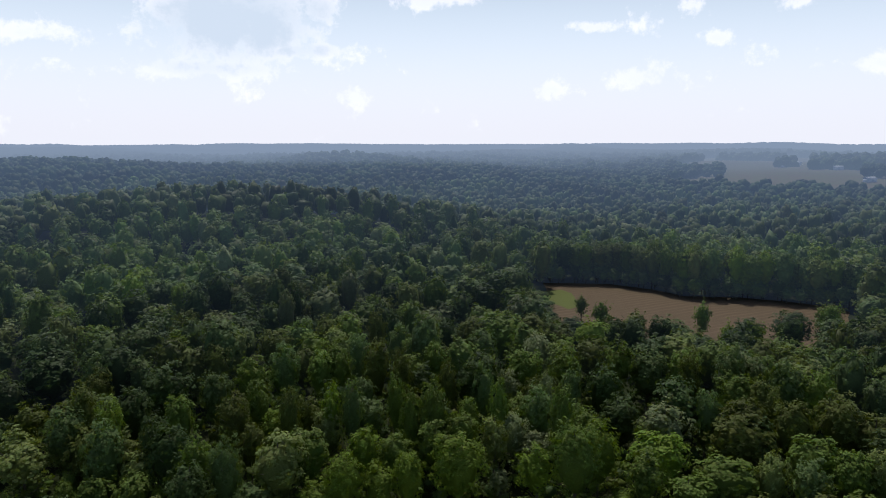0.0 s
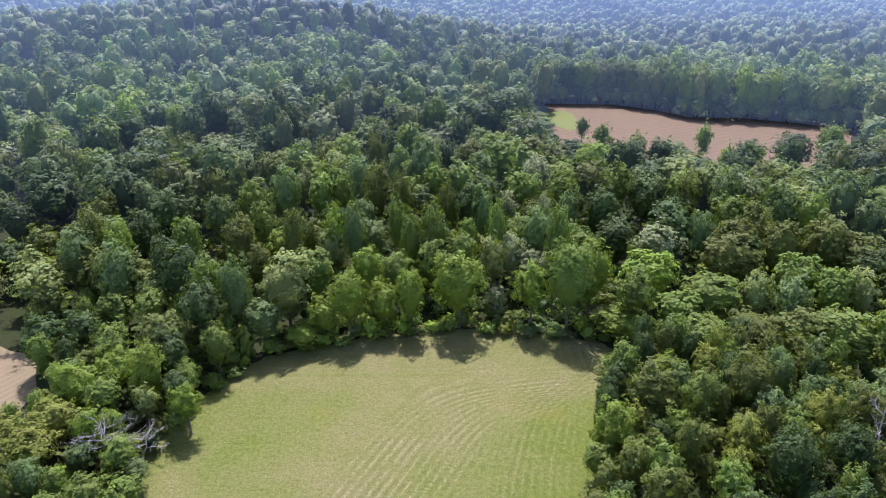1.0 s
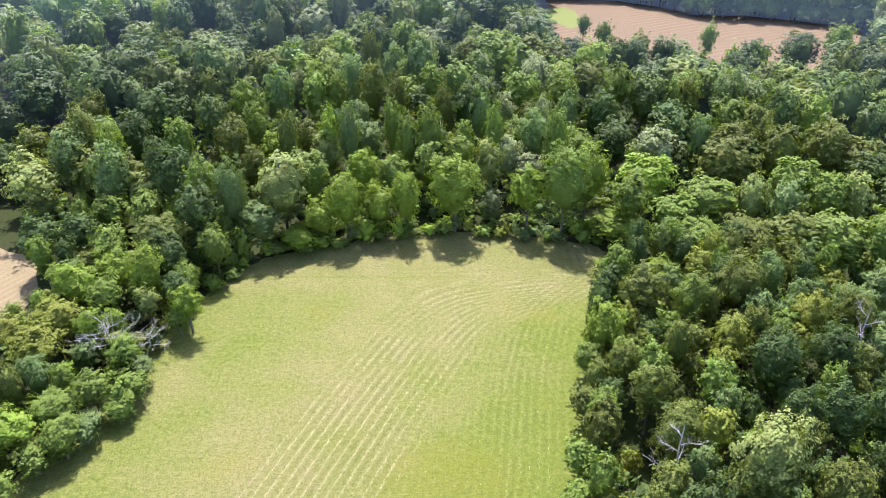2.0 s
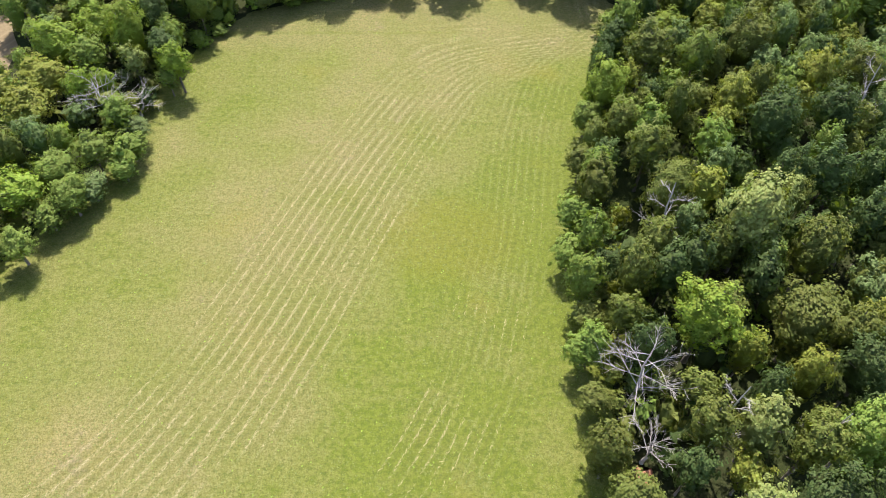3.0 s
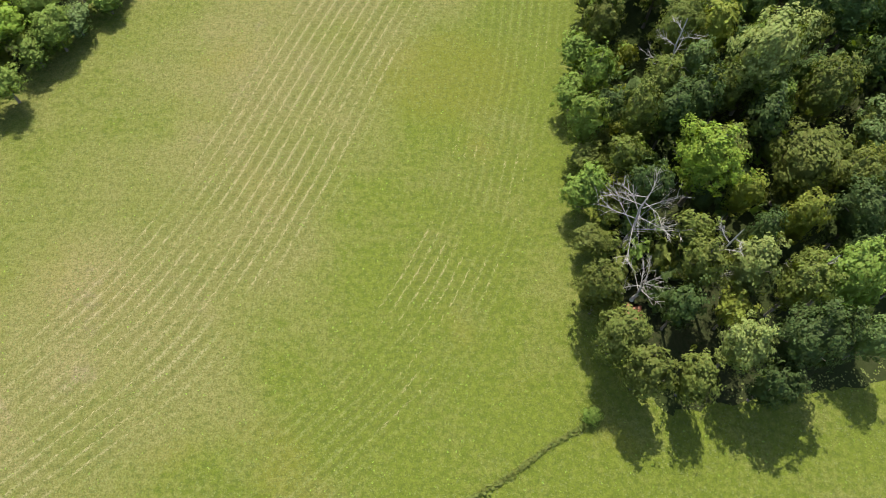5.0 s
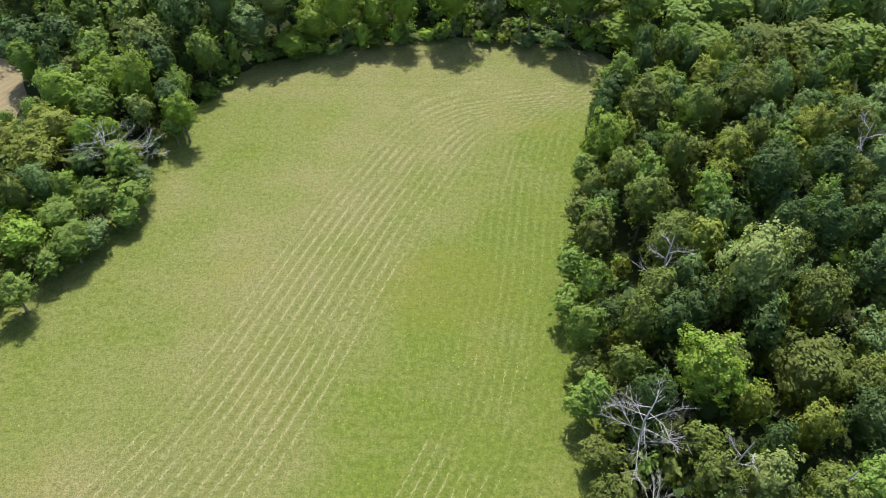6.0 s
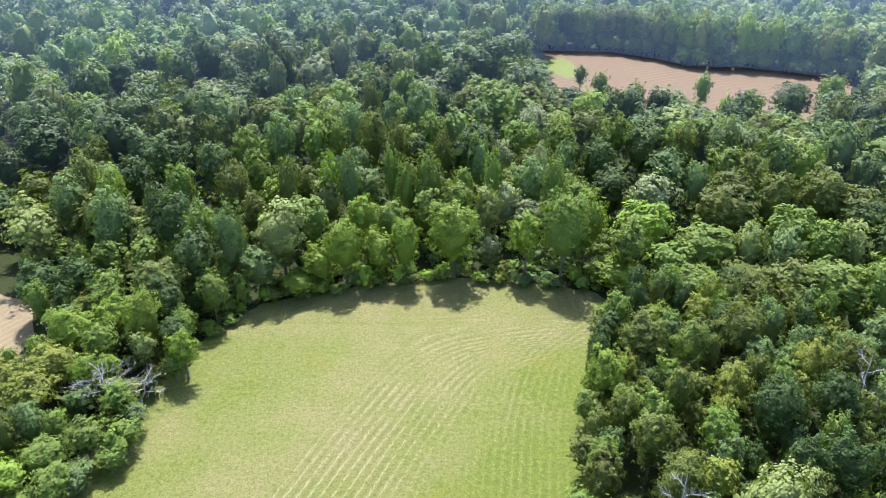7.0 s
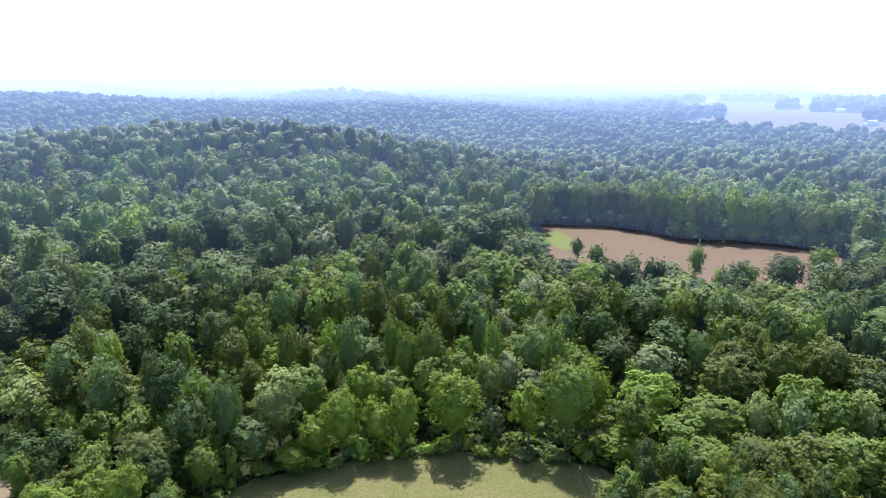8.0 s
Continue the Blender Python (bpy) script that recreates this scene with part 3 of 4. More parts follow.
def thicket(name, label, rows, mats, rng):
    """Trees too many or too far to tell apart, joined: stem and crown of each."""
    vs, fs, mi, n = [], [], [], 0
    for x, y, high, wide, colour, shape in rows:
        me = rng.choice(CROWN_MESH[(0, SHAPES[shape])])
        co, tri = np.empty(len(me.vertices) * 3, np.float32), np.empty(len(me.loops), np.int32)
        me.vertices.foreach_get("co", co)
        me.loops.foreach_get("vertex_index", tri)
        base = (2.6, 5.0) if SHAPES[shape] == "bush" else (5.2, 20.0)
        a, w = rng.uniform(0, 6.28), wide / base[0]
        c, s = math.cos(a) * w, math.sin(a) * w
        v, f = co.reshape(-1, 3), tri.reshape(-1, 3)
        v = np.stack([v[:, 0] * c - v[:, 1] * s + x, v[:, 0] * s + v[:, 1] * c + y, v[:, 2] * high / base[1] + float(land(x, y))], -1)
        stem = tube([(x, y, float(land(x, y)) - 0.3), (x, y, float(land(x, y)) + high * 0.7)], [0.16, 0.06], 5)
        for part, tint in (((v, f), colour), (stem, len(mats) - 1)):
            vs.append(part[0])
            fs.append(part[1] + n)
            mi.append(np.full(len(part[1]), tint))
            n += len(part[0])
        planted.append((x, y, wide))
    return tagged(mesh_object(name, np.concatenate(vs), np.concatenate(fs), mats, index=np.concatenate(mi)), label, "trees", kind="stuff")


# x, y, height, crown radius, leaf colour, crown shape
WOOD_NEAR = [(31.8, 87.9, 14.0, 4.7, 5, 2), (38.2, 85.6, 15.0, 3.7, 0, 2), (47.0, 89.1, 15.0, 4.2, 5, 0), (54.3, 80.8, 15.0, 3.5, 2, 2), (41.0, 75.5, 14.0, 3.5, 2, 2),
             (25.0, 81.0, 12.0, 3.8, 4, 0), (27.5, 66.4, 14.0, 3.6, 5, 2), (44.4, 70.4, 16.0, 3.9, 1, 0), (53.0, 71.5, 16.0, 4.0, 1, 2), (60.7, 80.8, 15.0, 3.9, 5, 2),
             (20.3, 60.7, 12.0, 2.9, 5, 0), (18.5, 53.2, 12.0, 2.7, 0, 2), (28.7, 58.4, 14.0, 3.3, 5, 0), (35.9, 67.5, 14.0, 3.0, 0, 2), (36.6, 52.3, 18.0, 4.8, 3, 1)]
WOOD_MID = [(48.0, 59.9, 16.0, 4.1, 1, 2), (43.1, 48.9, 15.0, 3.4, 5, 0), (50.5, 53.1, 15.0, 3.4, 1, 2), (17.1, 47.0, 11.0, 2.6, 0, 0), (22.3, 46.3, 14.0, 2.4, 5, 1),
            (28.3, 39.4, 16.0, 4.9, 4, 2), (20.5, 41.2, 12.0, 2.6, 5, 2), (29.0, 47.9, 14.0, 3.0, 1, 0), (35.9, 45.4, 14.0, 3.0, 1, 2), (38.9, 39.5, 14.0, 4.1, 5, 0),
            (43.7, 38.1, 14.0, 3.4, 5, 2), (16.8, 38.9, 9.0, 2.2, 0, 0), (43.7, 60.6, 15.0, 3.1, 1, 2)]
WOOD_END = [(26.0, 27.6, 14.6, 3.1, 5, 2), (30.9, 27.6, 14.6, 2.9, 3, 0), (35.4, 25.7, 14.6, 3.2, 5, 2), (39.8, 26.6, 15.7, 3.4, 0, 0), (16.4, 26.0, 12.3, 2.6, 5, 0),
            (17.8, 21.4, 11.8, 3.3, 5, 0), (19.8, 17.6, 11.8, 2.9, 5, 0), (24.0, 24.2, 12.3, 2.7, 1, 2), (28.9, 19.9, 13.4, 3.3, 3, 2), (24.4, 17.1, 11.2, 2.6, 5, 0),
            (34.2, 19.9, 15.7, 3.8, 1, 0), (31.7, 16.5, 11.2, 2.5, 1, 0), (43.2, 33.3, 15.7, 3.7, 1, 0)]
HEDGE_FAR = [(-78.0, 120.6, 17.0, 6.7, 3, 2), (-68.8, 126.8, 17.0, 5.4, 5, 0), (-60.8, 124.4, 17.0, 5.2, 5, 2), (-57.0, 121.2, 14.0, 4.2, 3, 0), (-65.2, 107.5, 12.0, 4.4, 1, 2),
             (-70.7, 106.5, 12.0, 4.2, 1, 0), (-61.7, 114.6, 13.0, 4.2, 0, 2), (-55.0, 114.6, 13.0, 4.4, 0, 0), (-57.8, 103.7, 12.0, 4.7, 0, 2), (-48.5, 104.3, 14.0, 5.3, 5, 0),
             (-53.5, 96.7, 11.0, 4.4, 4, 2), (-47.5, 94.0, 14.0, 3.7, 4, 0), (-43.0, 108.5, 19.0, 5.8, 1, 2), (-45.6, 99.5, 13.0, 4.1, 1, 0)]
HEDGE_NEAR = [(-39.6, 88.1, 10.0, 3.1, 4, 2), (-42.2, 91.9, 10.0, 3.0, 1, 0), (-41.1, 87.2, 6.0, 2.1, 0, 2), (-58.3, 92.5, 11.0, 4.2, 4, 0), (-53.2, 90.3, 10.0, 3.8, 0, 2),
              (-58.4, 85.3, 9.0, 4.2, 2, 0), (-58.2, 77.6, 10.0, 4.7, 2, 2), (-64.0, 81.7, 9.0, 3.6, 2, 2), (-45.7, 77.9, 8.0, 3.1, 0, 2), (-46.9, 70.0, 8.0, 3.6, 0, 2),
              (-43.5, 70.3, 6.0, 2.9, 0, 3), (-50.7, 66.2, 8.0, 3.3, 0, 0), (-53.7, 61.9, 9.0, 4.3, 4, 2), (-47.8, 62.2, 7.0, 3.1, 0, 0), (-51.8, 53.9, 7.0, 3.3, 0, 2),
              (-39.3, 103.5, 12.0, 3.4, 0, 0), (-36.0, 108.6, 9.0, 2.5, 0, 3)]
EDGE_TALL = [(-29.8, 118.5, 19.4, 6.3, 3, 1), (-17.8, 117.0, 15.8, 4.2, 4, 1), (-11.5, 118.8, 12.3, 3.9, 4, 0), (-6.4, 119.0, 15.0, 3.6, 4, 1), (3.2, 121.0, 17.6, 5.9, 4, 0),
             (10.0, 128.4, 19.4, 4.3, 3, 2), (10.7, 123.2, 9.7, 2.7, 6, 2), (17.4, 120.5, 15.8, 4.8, 4, 2), (24.3, 118.7, 21.1, 5.2, 0, 1), (29.4, 123.5, 19.4, 4.7, 4, 1),
             (41.2, 126.1, 15.8, 6.8, 4, 0), (45.8, 135.3, 19.4, 6.2, 6, 2), (34.4, 115.5, 7.9, 6.1, 4, 3), (44.8, 116.8, 11.4, 5.6, 0, 0), (-26.3, 112.2, 6.2, 3.6, 4, 3),
             (-22.8, 115.3, 10.6, 3.9, 4, 0)]
EDGE_LOW = [(-13.9, 116.0, 6.3, 2.8, 4, 3), (-7.8, 118.0, 4.5, 2.6, 4, 3), (-2.0, 119.6, 2.7, 2.2, 4, 3), (52.3, 118.6, 14.4, 6.7, 0, 0), (58.9, 130.7, 18.0, 6.5, 5, 0),
            (47.1, 109.2, 9.9, 5.4, 0, 0), (55.7, 108.3, 10.8, 5.8, 5, 0), (37.5, 98.4, 8.1, 4.0, 4, 0), (63.7, 107.2, 13.5, 6.5, 5, 2), (70.7, 105.3, 13.5, 6.8, 0, 0),
            (-32.5, 111.5, 3.6, 2.4, 4, 3), (15.0, 118.6, 3.6, 1.7, 3, 3)]
FOREST_FRONT = [(-38.5, 113.9, 20.6, 3.4, 7, 0), (65.1, 114.8, 16.0, 4.3, 7, 0), (-44.0, 115.9, 20.8, 4.0, 0, 2), (59.5, 117.0, 16.0, 3.7, 3, 0), (74.2, 117.3, 16.0, 4.5, 0, 0),
                (80.0, 117.4, 16.0, 3.9, 3, 0), (-63.1, 120.8, 21.4, 4.4, 7, 0), (-51.3, 121.4, 19.9, 4.9, 1, 0), (70.4, 124.1, 16.0, 5.9, 0, 0), (-55.1, 125.3, 20.3, 3.8, 1, 0),
                (-74.4, 129.0, 20.4, 4.8, 7, 0), (-15.4, 129.1, 15.5, 4.0, 4, 0), (-84.9, 130.3, 15.0, 5.0, 3, 2), (-38.6, 131.6, 15.5, 3.5, 5, 0), (-67.8, 132.6, 20.6, 3.7, 4, 0),
                (61.0, 133.3, 16.0, 7.4, 1, 0)]
FOREST_SECOND = [(24.0, 133.4, 23.3, 3.4, 0, 1), (71.1, 133.5, 20.0, 4.8, 5, 0), (-73.4, 134.2, 23.4, 4.2, 5, 1), (88.6, 134.5, 16.0, 6.6, 5, 0), (62.8, 135.6, 19.1, 5.5, 5, 0),
                 (82.9, 136.8, 20.1, 6.2, 5, 0), (-6.7, 137.2, 21.0, 2.8, 0, 1), (14.8, 137.3, 15.5, 3.9, 6, 0), (-44.1, 137.4, 19.4, 4.5, 5, 0), (-2.0, 137.8, 22.7, 3.8, 0, 1),
                 (-2.9, 137.9, 15.5, 2.9, 7, 1), (-32.3, 138.0, 21.2, 2.9, 5, 0), (11.7, 138.1, 22.8, 2.5, 0, 1), (30.3, 138.3, 15.5, 4.6, 0, 1), (55.8, 139.4, 20.2, 3.4, 7, 0),
                 (-6.8, 139.4, 15.5, 3.2, 4, 1)]
FOREST_THIRD = [(-56.2, 139.5, 18.5, 4.1, 0, 0), (-24.4, 139.7, 15.5, 4.3, 3, 0), (-19.5, 140.4, 21.7, 2.9, 7, 1), (-23.9, 141.0, 20.2, 3.0, 4, 0), (50.2, 141.2, 22.0, 6.5, 1, 0),
                (20.0, 142.0, 20.2, 4.6, 7, 0), (-67.5, 142.2, 19.4, 5.4, 1, 0), (-90.3, 143.6, 15.0, 5.1, 5, 2), (-10.1, 143.7, 21.9, 2.6, 0, 1), (70.0, 144.2, 20.5, 4.7, 5, 0),
                (28.0, 144.3, 15.5, 4.8, 0, 1), (5.5, 145.6, 15.5, 3.0, 0, 1), (-29.2, 145.8, 15.5, 3.8, 5, 0), (-17.3, 146.1, 15.5, 5.4, 7, 0), (39.8, 146.3, 15.5, 5.9, 1, 0),
                (-40.5, 146.5, 19.4, 3.8, 0, 0)]
FOREST_FOURTH = [(23.2, 147.9, 21.1, 2.7, 6, 0), (66.9, 148.7, 20.3, 5.9, 0, 0), (98.5, 149.6, 18.9, 4.8, 7, 0), (84.5, 150.5, 20.5, 5.4, 0, 0), (-52.0, 151.1, 19.8, 4.4, 7, 0),
                 (-64.2, 152.8, 21.2, 7.1, 1, 0), (9.6, 154.5, 20.6, 3.2, 7, 0), (1.1, 155.4, 20.9, 3.0, 5, 1), (30.0, 156.8, 19.3, 3.6, 7, 0), (38.7, 156.9, 19.4, 5.1, 1, 0),
                 (-46.2, 160.8, 20.3, 4.9, 0, 0), (-10.0, 161.9, 21.7, 3.3, 5, 1), (-84.8, 162.9, 20.7, 4.5, 7, 0), (-39.5, 164.9, 22.7, 4.6, 7, 1), (75.2, 165.5, 20.6, 4.9, 7, 0),
                 (-75.0, 165.5, 18.8, 4.9, 7, 0)]
FOREST_FIFTH = [(80.4, 165.6, 19.1, 4.5, 0, 0), (59.8, 166.1, 21.0, 5.6, 0, 0), (-99.0, 167.2, 20.5, 8.7, 1, 0), (-16.7, 167.3, 22.7, 4.5, 5, 1), (87.6, 167.4, 20.1, 6.3, 5, 0),
                (101.1, 168.7, 20.6, 5.7, 7, 0), (-31.2, 168.9, 19.4, 4.8, 0, 0), (52.4, 169.4, 20.0, 6.4, 7, 0), (20.7, 170.5, 19.4, 5.8, 0, 0), (-26.9, 171.2, 20.7, 4.8, 0, 0),
                (112.7, 173.1, 18.7, 6.5, 5, 0), (-59.2, 173.6, 20.1, 4.9, 5, 0), (-1.8, 173.9, 20.5, 4.3, 0, 0), (30.7, 178.0, 18.8, 4.5, 3, 0), (25.6, 180.8, 21.1, 5.7, 6, 0),
                (-23.0, 182.0, 20.4, 4.1, 7, 0)]
FOREST_SIXTH = [(76.4, 182.2, 18.0, 5.7, 1, 0), (41.0, 183.9, 18.0, 6.3, 5, 1), (-84.8, 187.6, 22.4, 8.2, 7, 0), (-47.3, 188.2, 19.8, 6.1, 5, 0), (11.5, 188.4, 19.8, 4.7, 7, 0),
                (-12.4, 188.6, 21.2, 4.2, 7, 1), (-40.6, 191.0, 21.9, 4.4, 7, 1), (-30.3, 191.3, 19.1, 5.6, 3, 0), (-4.5, 192.8, 21.0, 5.2, 3, 0), (-100.5, 193.1, 19.2, 5.8, 0, 0),
                (69.4, 193.8, 18.0, 5.5, 7, 0), (-19.4, 196.6, 23.3, 3.5, 5, 1), (17.0, 197.9, 22.5, 8.0, 0, 0), (8.7, 198.4, 20.5, 5.3, 5, 0), (-76.3, 198.8, 22.2, 4.7, 5, 1),
                (-34.0, 199.4, 20.8, 5.4, 5, 1)]
FOREST_BACK = [(27.5, 201.6, 20.8, 7.3, 5, 0), (128.8, 202.3, 18.0, 7.4, 5, 0), (-28.8, 204.4, 20.5, 5.5, 0, 0), (121.1, 205.4, 18.0, 7.4, 7, 0), (-62.1, 206.5, 18.8, 7.7, 1, 0),
               (51.8, 206.5, 18.0, 4.7, 7, 0), (93.7, 206.6, 18.0, 6.2, 1, 0), (-117.6, 206.7, 18.8, 8.4, 1, 0), (66.8, 207.0, 18.0, 3.9, 1, 1), (59.8, 210.4, 18.0, 4.9, 3, 1),
               (111.6, 214.5, 18.0, 8.0, 1, 0), (128.8, 224.6, 18.0, 5.7, 5, 0)]
FIELD_TREES = [(87.0, 225.8, 18.8, 3.8, 0, 2), (53.9, 229.8, 18.3, 3.8, 0, 2), (104.3, 200.5, 20.7, 5.2, 1, 2), (122.0, 211.3, 22.6, 4.4, 0, 2),
               (94.0, 203.3, 18.6, 4.4, 0, 2), (62.9, 217.1, 17.6, 4.0, 5, 2), (69.1, 204.7, 17.3, 3.0, 1, 2), (52.7, 256.6, 13.5, 3.0, 0, 2),
               (124.5, 200.5, 20.9, 5.0, 1, 2), (86.0, 202.5, 17.8, 3.8, 4, 2), (56.0, 212.7, 16.6, 3.6, 1, 2)]
for rows, where, group in ((WOOD_NEAR, "beside the meadow", "trees of the wood strip"), (WOOD_MID, "beside the meadow", "trees of the wood strip"),
                           (WOOD_END, "ending the wood strip", "trees of the wood strip"), (HEDGE_FAR, "in the hedgerow", "trees of the hedgerow"),
                           (HEDGE_NEAR, "in the hedgerow", "trees of the hedgerow"), (EDGE_TALL, "at the forest edge", "trees of the forest edge"),
                           (EDGE_LOW, "at the forest edge", "trees of the forest edge"), (FIELD_TREES, "beside the stubble field", "trees by the stubble field"),
                           *[(rows, "in the wood", "trees of the wood") for rows in (FOREST_FRONT, FOREST_SECOND, FOREST_THIRD, FOREST_FOURTH, FOREST_FIFTH, FOREST_SIXTH, FOREST_BACK)]):
    for x, y, high, wide, colour, shape in rows:
        plant(x, y, high, wide, colour, shape, where, fineness(x, y, wide), group, rng)


# a tall dense wall of trees closes the far side of the stubble field
BEYOND = [(44, 340), (62, 340), (84, 337), (100, 321), (112, 305), (136, 302), (154, 294), (167, 286), (176, 276)]
line = []
for (ax, ay), (bx, by) in zip(BEYOND, BEYOND[1:]):
    n = max(1, round(math.hypot(bx - ax, by - ay) / 6.0))
    for i in range(n):
        for deep in (-1.5, 1.5, 8.0):
            f = (i + rng.uniform(0.0, 1.0)) / n
            x, y = ax + (bx - ax) * f + deep * 0.35, ay + (by - ay) * f + deep + rng.uniform(-1.5, 1.5)
            line.append((x + rng.uniform(-2, 2), y - 1, rng.uniform(7, 12), rng.uniform(3.4, 4.6), rng.choice([0, 1, 7]), 0))
            if deep > 0:
                line.append((x, y, rng.uniform(17, 23) if x < 90 else rng.uniform(20, 26), rng.uniform(4.4, 6.6), rng.choice([0, 0, 1, 7, 7, 5, 3, 4]), 0))
# treeline some 300 m off, haze glow painted into its leaves
thicket("backdrop_treeline", "tall dense treeline closing the stubble field", line, HAZE_GLOW_LEAVES + [BARK], rng)


# scrub round the grass strip at the field's end, low to fit the camera's view
STRIP = [(46, 318), (56, 322), (60, 314), (59, 290), (53, 283), (47, 296)]
for i in range(420):
    x, y = rng.uniform(33, 60), rng.uniform(231, 312)
    if inside(PATCH_EDGE, x, y) and not inside(STRIP, x, y) and not inside(FIELD_EDGE, x, y) and i % 3 == 0:
        plant(x, y, rng.uniform(1.8, 3.6) if y > 262 else rng.uniform(3, 7), rng.uniform(2.4, 3.8), rng.choice([0, 1, 7, 5]), 3, "beside the grass strip", 0, "undergrowth shrubs", rng)


def scatter(r0, r1, gap, seed, spread=0.72):
    """Jittered rows of places between two distances ahead, off the open ground."""
    nr = np.random.default_rng(seed)
    w = r1 * spread + 12
    xs, ys = np.meshgrid(np.arange(-w, w, gap), np.arange(0, r1, gap * 0.866), indexing="ij")
    xs = xs + (np.arange(xs.shape[1]) % 2)[None, :] * gap / 2
    x = (xs + nr.uniform(-0.46, 0.46, xs.shape) * gap).ravel()
    y = (ys + nr.uniform(-0.46, 0.46, ys.shape) * gap).ravel()
    r = np.hypot(x, y)
    ok = (r > r0) & (r <= r1) & (np.abs(x) < y * spread + 12) & ~open_ground(x, y)
    return x[ok], y[ok], nr


def taken(x, y, share=0.8):
    return any((x - a) ** 2 + (y - b) ** 2 < (share * w + 1.9) ** 2 for a, b, w in planted)


# ---------------------------------------------------------------- dead trees
def branch_arrays(root, tip, thick, rng, twigs):
    """A crooked bare limb with forking twigs."""
    mid = root.lerp(tip, 0.5) + Vector((rng.uniform(-.3, .3), rng.uniform(-.3, .3), rng.uniform(-0.1, 0.4)))
    path = [root, root.lerp(mid, 0.5), mid, mid.lerp(tip, 0.5) + Vector((0, 0, rng.uniform(-.1, .25))), tip]
    parts = [tube(path, [thick, thick * .85, thick * .65, thick * .45, thick * .2], 5)]
    size = (tip - root).length
    for i in range(twigs):
        at = path[1 + i % 3].lerp(path[2 + i % 3], rng.random())
        way = ((tip - root).normalized() + Vector((rng.uniform(-1, 1), rng.uniform(-1, 1), rng.uniform(-.4, .8)))).normalized()
        end = at + way * size * rng.uniform(0.25, 0.5)
        bend = at.lerp(end, 0.5) + Vector((rng.uniform(-.15, .15), rng.uniform(-.15, .15), 0.1))
        parts.append(tube([at, bend, end], [thick * .4, thick * .28, thick * .12], 4))
        fork = bend.lerp(end, 0.3)
        parts.append(tube([fork, fork + (way + Vector((rng.uniform(-.8, .8), rng.uniform(-.8, .8), .2))).normalized() * size * 0.2], [thick * .22, thick * .09], 4))
    return join(parts)


def dead_tree(x, y, high, spread, seed, label, lean=(0, 0), limbs=9):
    rng = random.Random(seed)
    tree = new("dead_tree")
    tree.location = (x, y, float(land(x, y)))
    top = Vector((lean[0], lean[1], high))
    stem = [Vector((0, 0, -0.3)), Vector((0, 0, 0.6)), top * 0.35 + Vector((.2, -.1, 0)), top * 0.7 + Vector((-.15, .1, 0)), top]
    mesh_object("trunk", *tube(stem, [.30, .22, .16, .10, .04], 7), [DEADWOOD], tree, True)
    for i in range(limbs):
        f = 0.35 + 0.6 * i / limbs
        root = top * f
        a = i * 2.4 + rng.uniform(-.5, .5)
        tip = root + Vector((math.cos(a), math.sin(a), rng.uniform(0.15, 0.6))) * spread * (1.15 - 0.6 * f) * rng.uniform(.8, 1.15)
        mesh_object("branch", *branch_arrays(root, tip, 0.06 * (1.2 - 0.5 * f), rng, 13), [DEADWOOD], tree, True)
    planted.append((x, y, spread * 0.7))
    return tagged(tree, label, "dead tree", "dead trees")


for x, y, high, spread, seed, lean, limbs, where in (
        (20.8, 34.0, 11.5, 5.2, 1, (0.3, 0.4), 13, "leafless grey dead tree with many forked branches"), (21.2, 27.5, 5.0, 3.2, 2, (0.5, 0.6), 8, "small leafless grey dead tree among shrubs"),
        (27.0, 28.0, 13.5, 2.6, 3, (1.4, 1.2), 8, "tall bare grey snag in the wood"), (36.5, 26.5, 12.5, 2.2, 4, (0.8, 0.5), 6, "bare grey branches rising above olive trees"),
        (27.5, 54.0, 14.0, 3.0, 5, (-0.5, 0.4), 7, "dead grey treetop among green trees"), (-48.5, 80.5, 8.5, 4.4, 6, (-0.5, 0.2), 11, "leafless grey dead tree in the hedgerow"),
        (-45.0, 82.5, 5.0, 3.6, 7, (1.6, 0.4), 8, "leaning bare grey dead tree at the hedgerow"), (45.0, 33.0, 13.0, 2.4, 8, (0.6, -0.4), 6, "dead grey limbs in the wood"),
        (60.0, 76.0, 14.0, 3.4, 9, (-0.8, 0.2), 7, "dead grey limbs in the wood")):
    dead_tree(x, y, high, spread, seed, where, lean, limbs)


def open_ground(x, y):
    """True where no tree of the woods stands."""
    return inside(MEADOW_EDGE, x, y) | inside(FIELD_EDGE, x, y) | inside(PATCH_EDGE, x, y) | inside(STUBBLE_EDGE, x, y)


# undergrowth that closes the foot of the woods
for a, b, depth in (((-32, 111), (-2, 120.5), 6), ((-2, 120.5), (32, 116), 6), ((31, 109), (23, 80), 4), ((-56.5, 58), (-44, 90), 5), ((20, 64), (20, 34), 4), ((-45, 91), (-34.5, 109.5), 4)):
    n = int(math.hypot(b[0] - a[0], b[1] - a[1]) / 3.2)
    for i in range(n):
        for deep in (-0.4, 1.6, depth):
            f = (i + rng.random()) / n
            x, y = a[0] + (b[0] - a[0]) * f, a[1] + (b[1] - a[1]) * f
            nx, ny = b[1] - a[1], -(b[0] - a[0])
            k = math.hypot(nx, ny)
            out = 1 if open_ground(x - nx / k * 4, y - ny / k * 4) else -1
            x, y = x + nx / k * out * deep, y + ny / k * out * deep
            plant(x, y, rng.uniform(1.6, 4.6), rng.uniform(1.4, 2.6), rng.choice([0, 0, 7, 4, 5, 2]), 3, "at the wood's foot", 1, "undergrowth shrubs", rng)

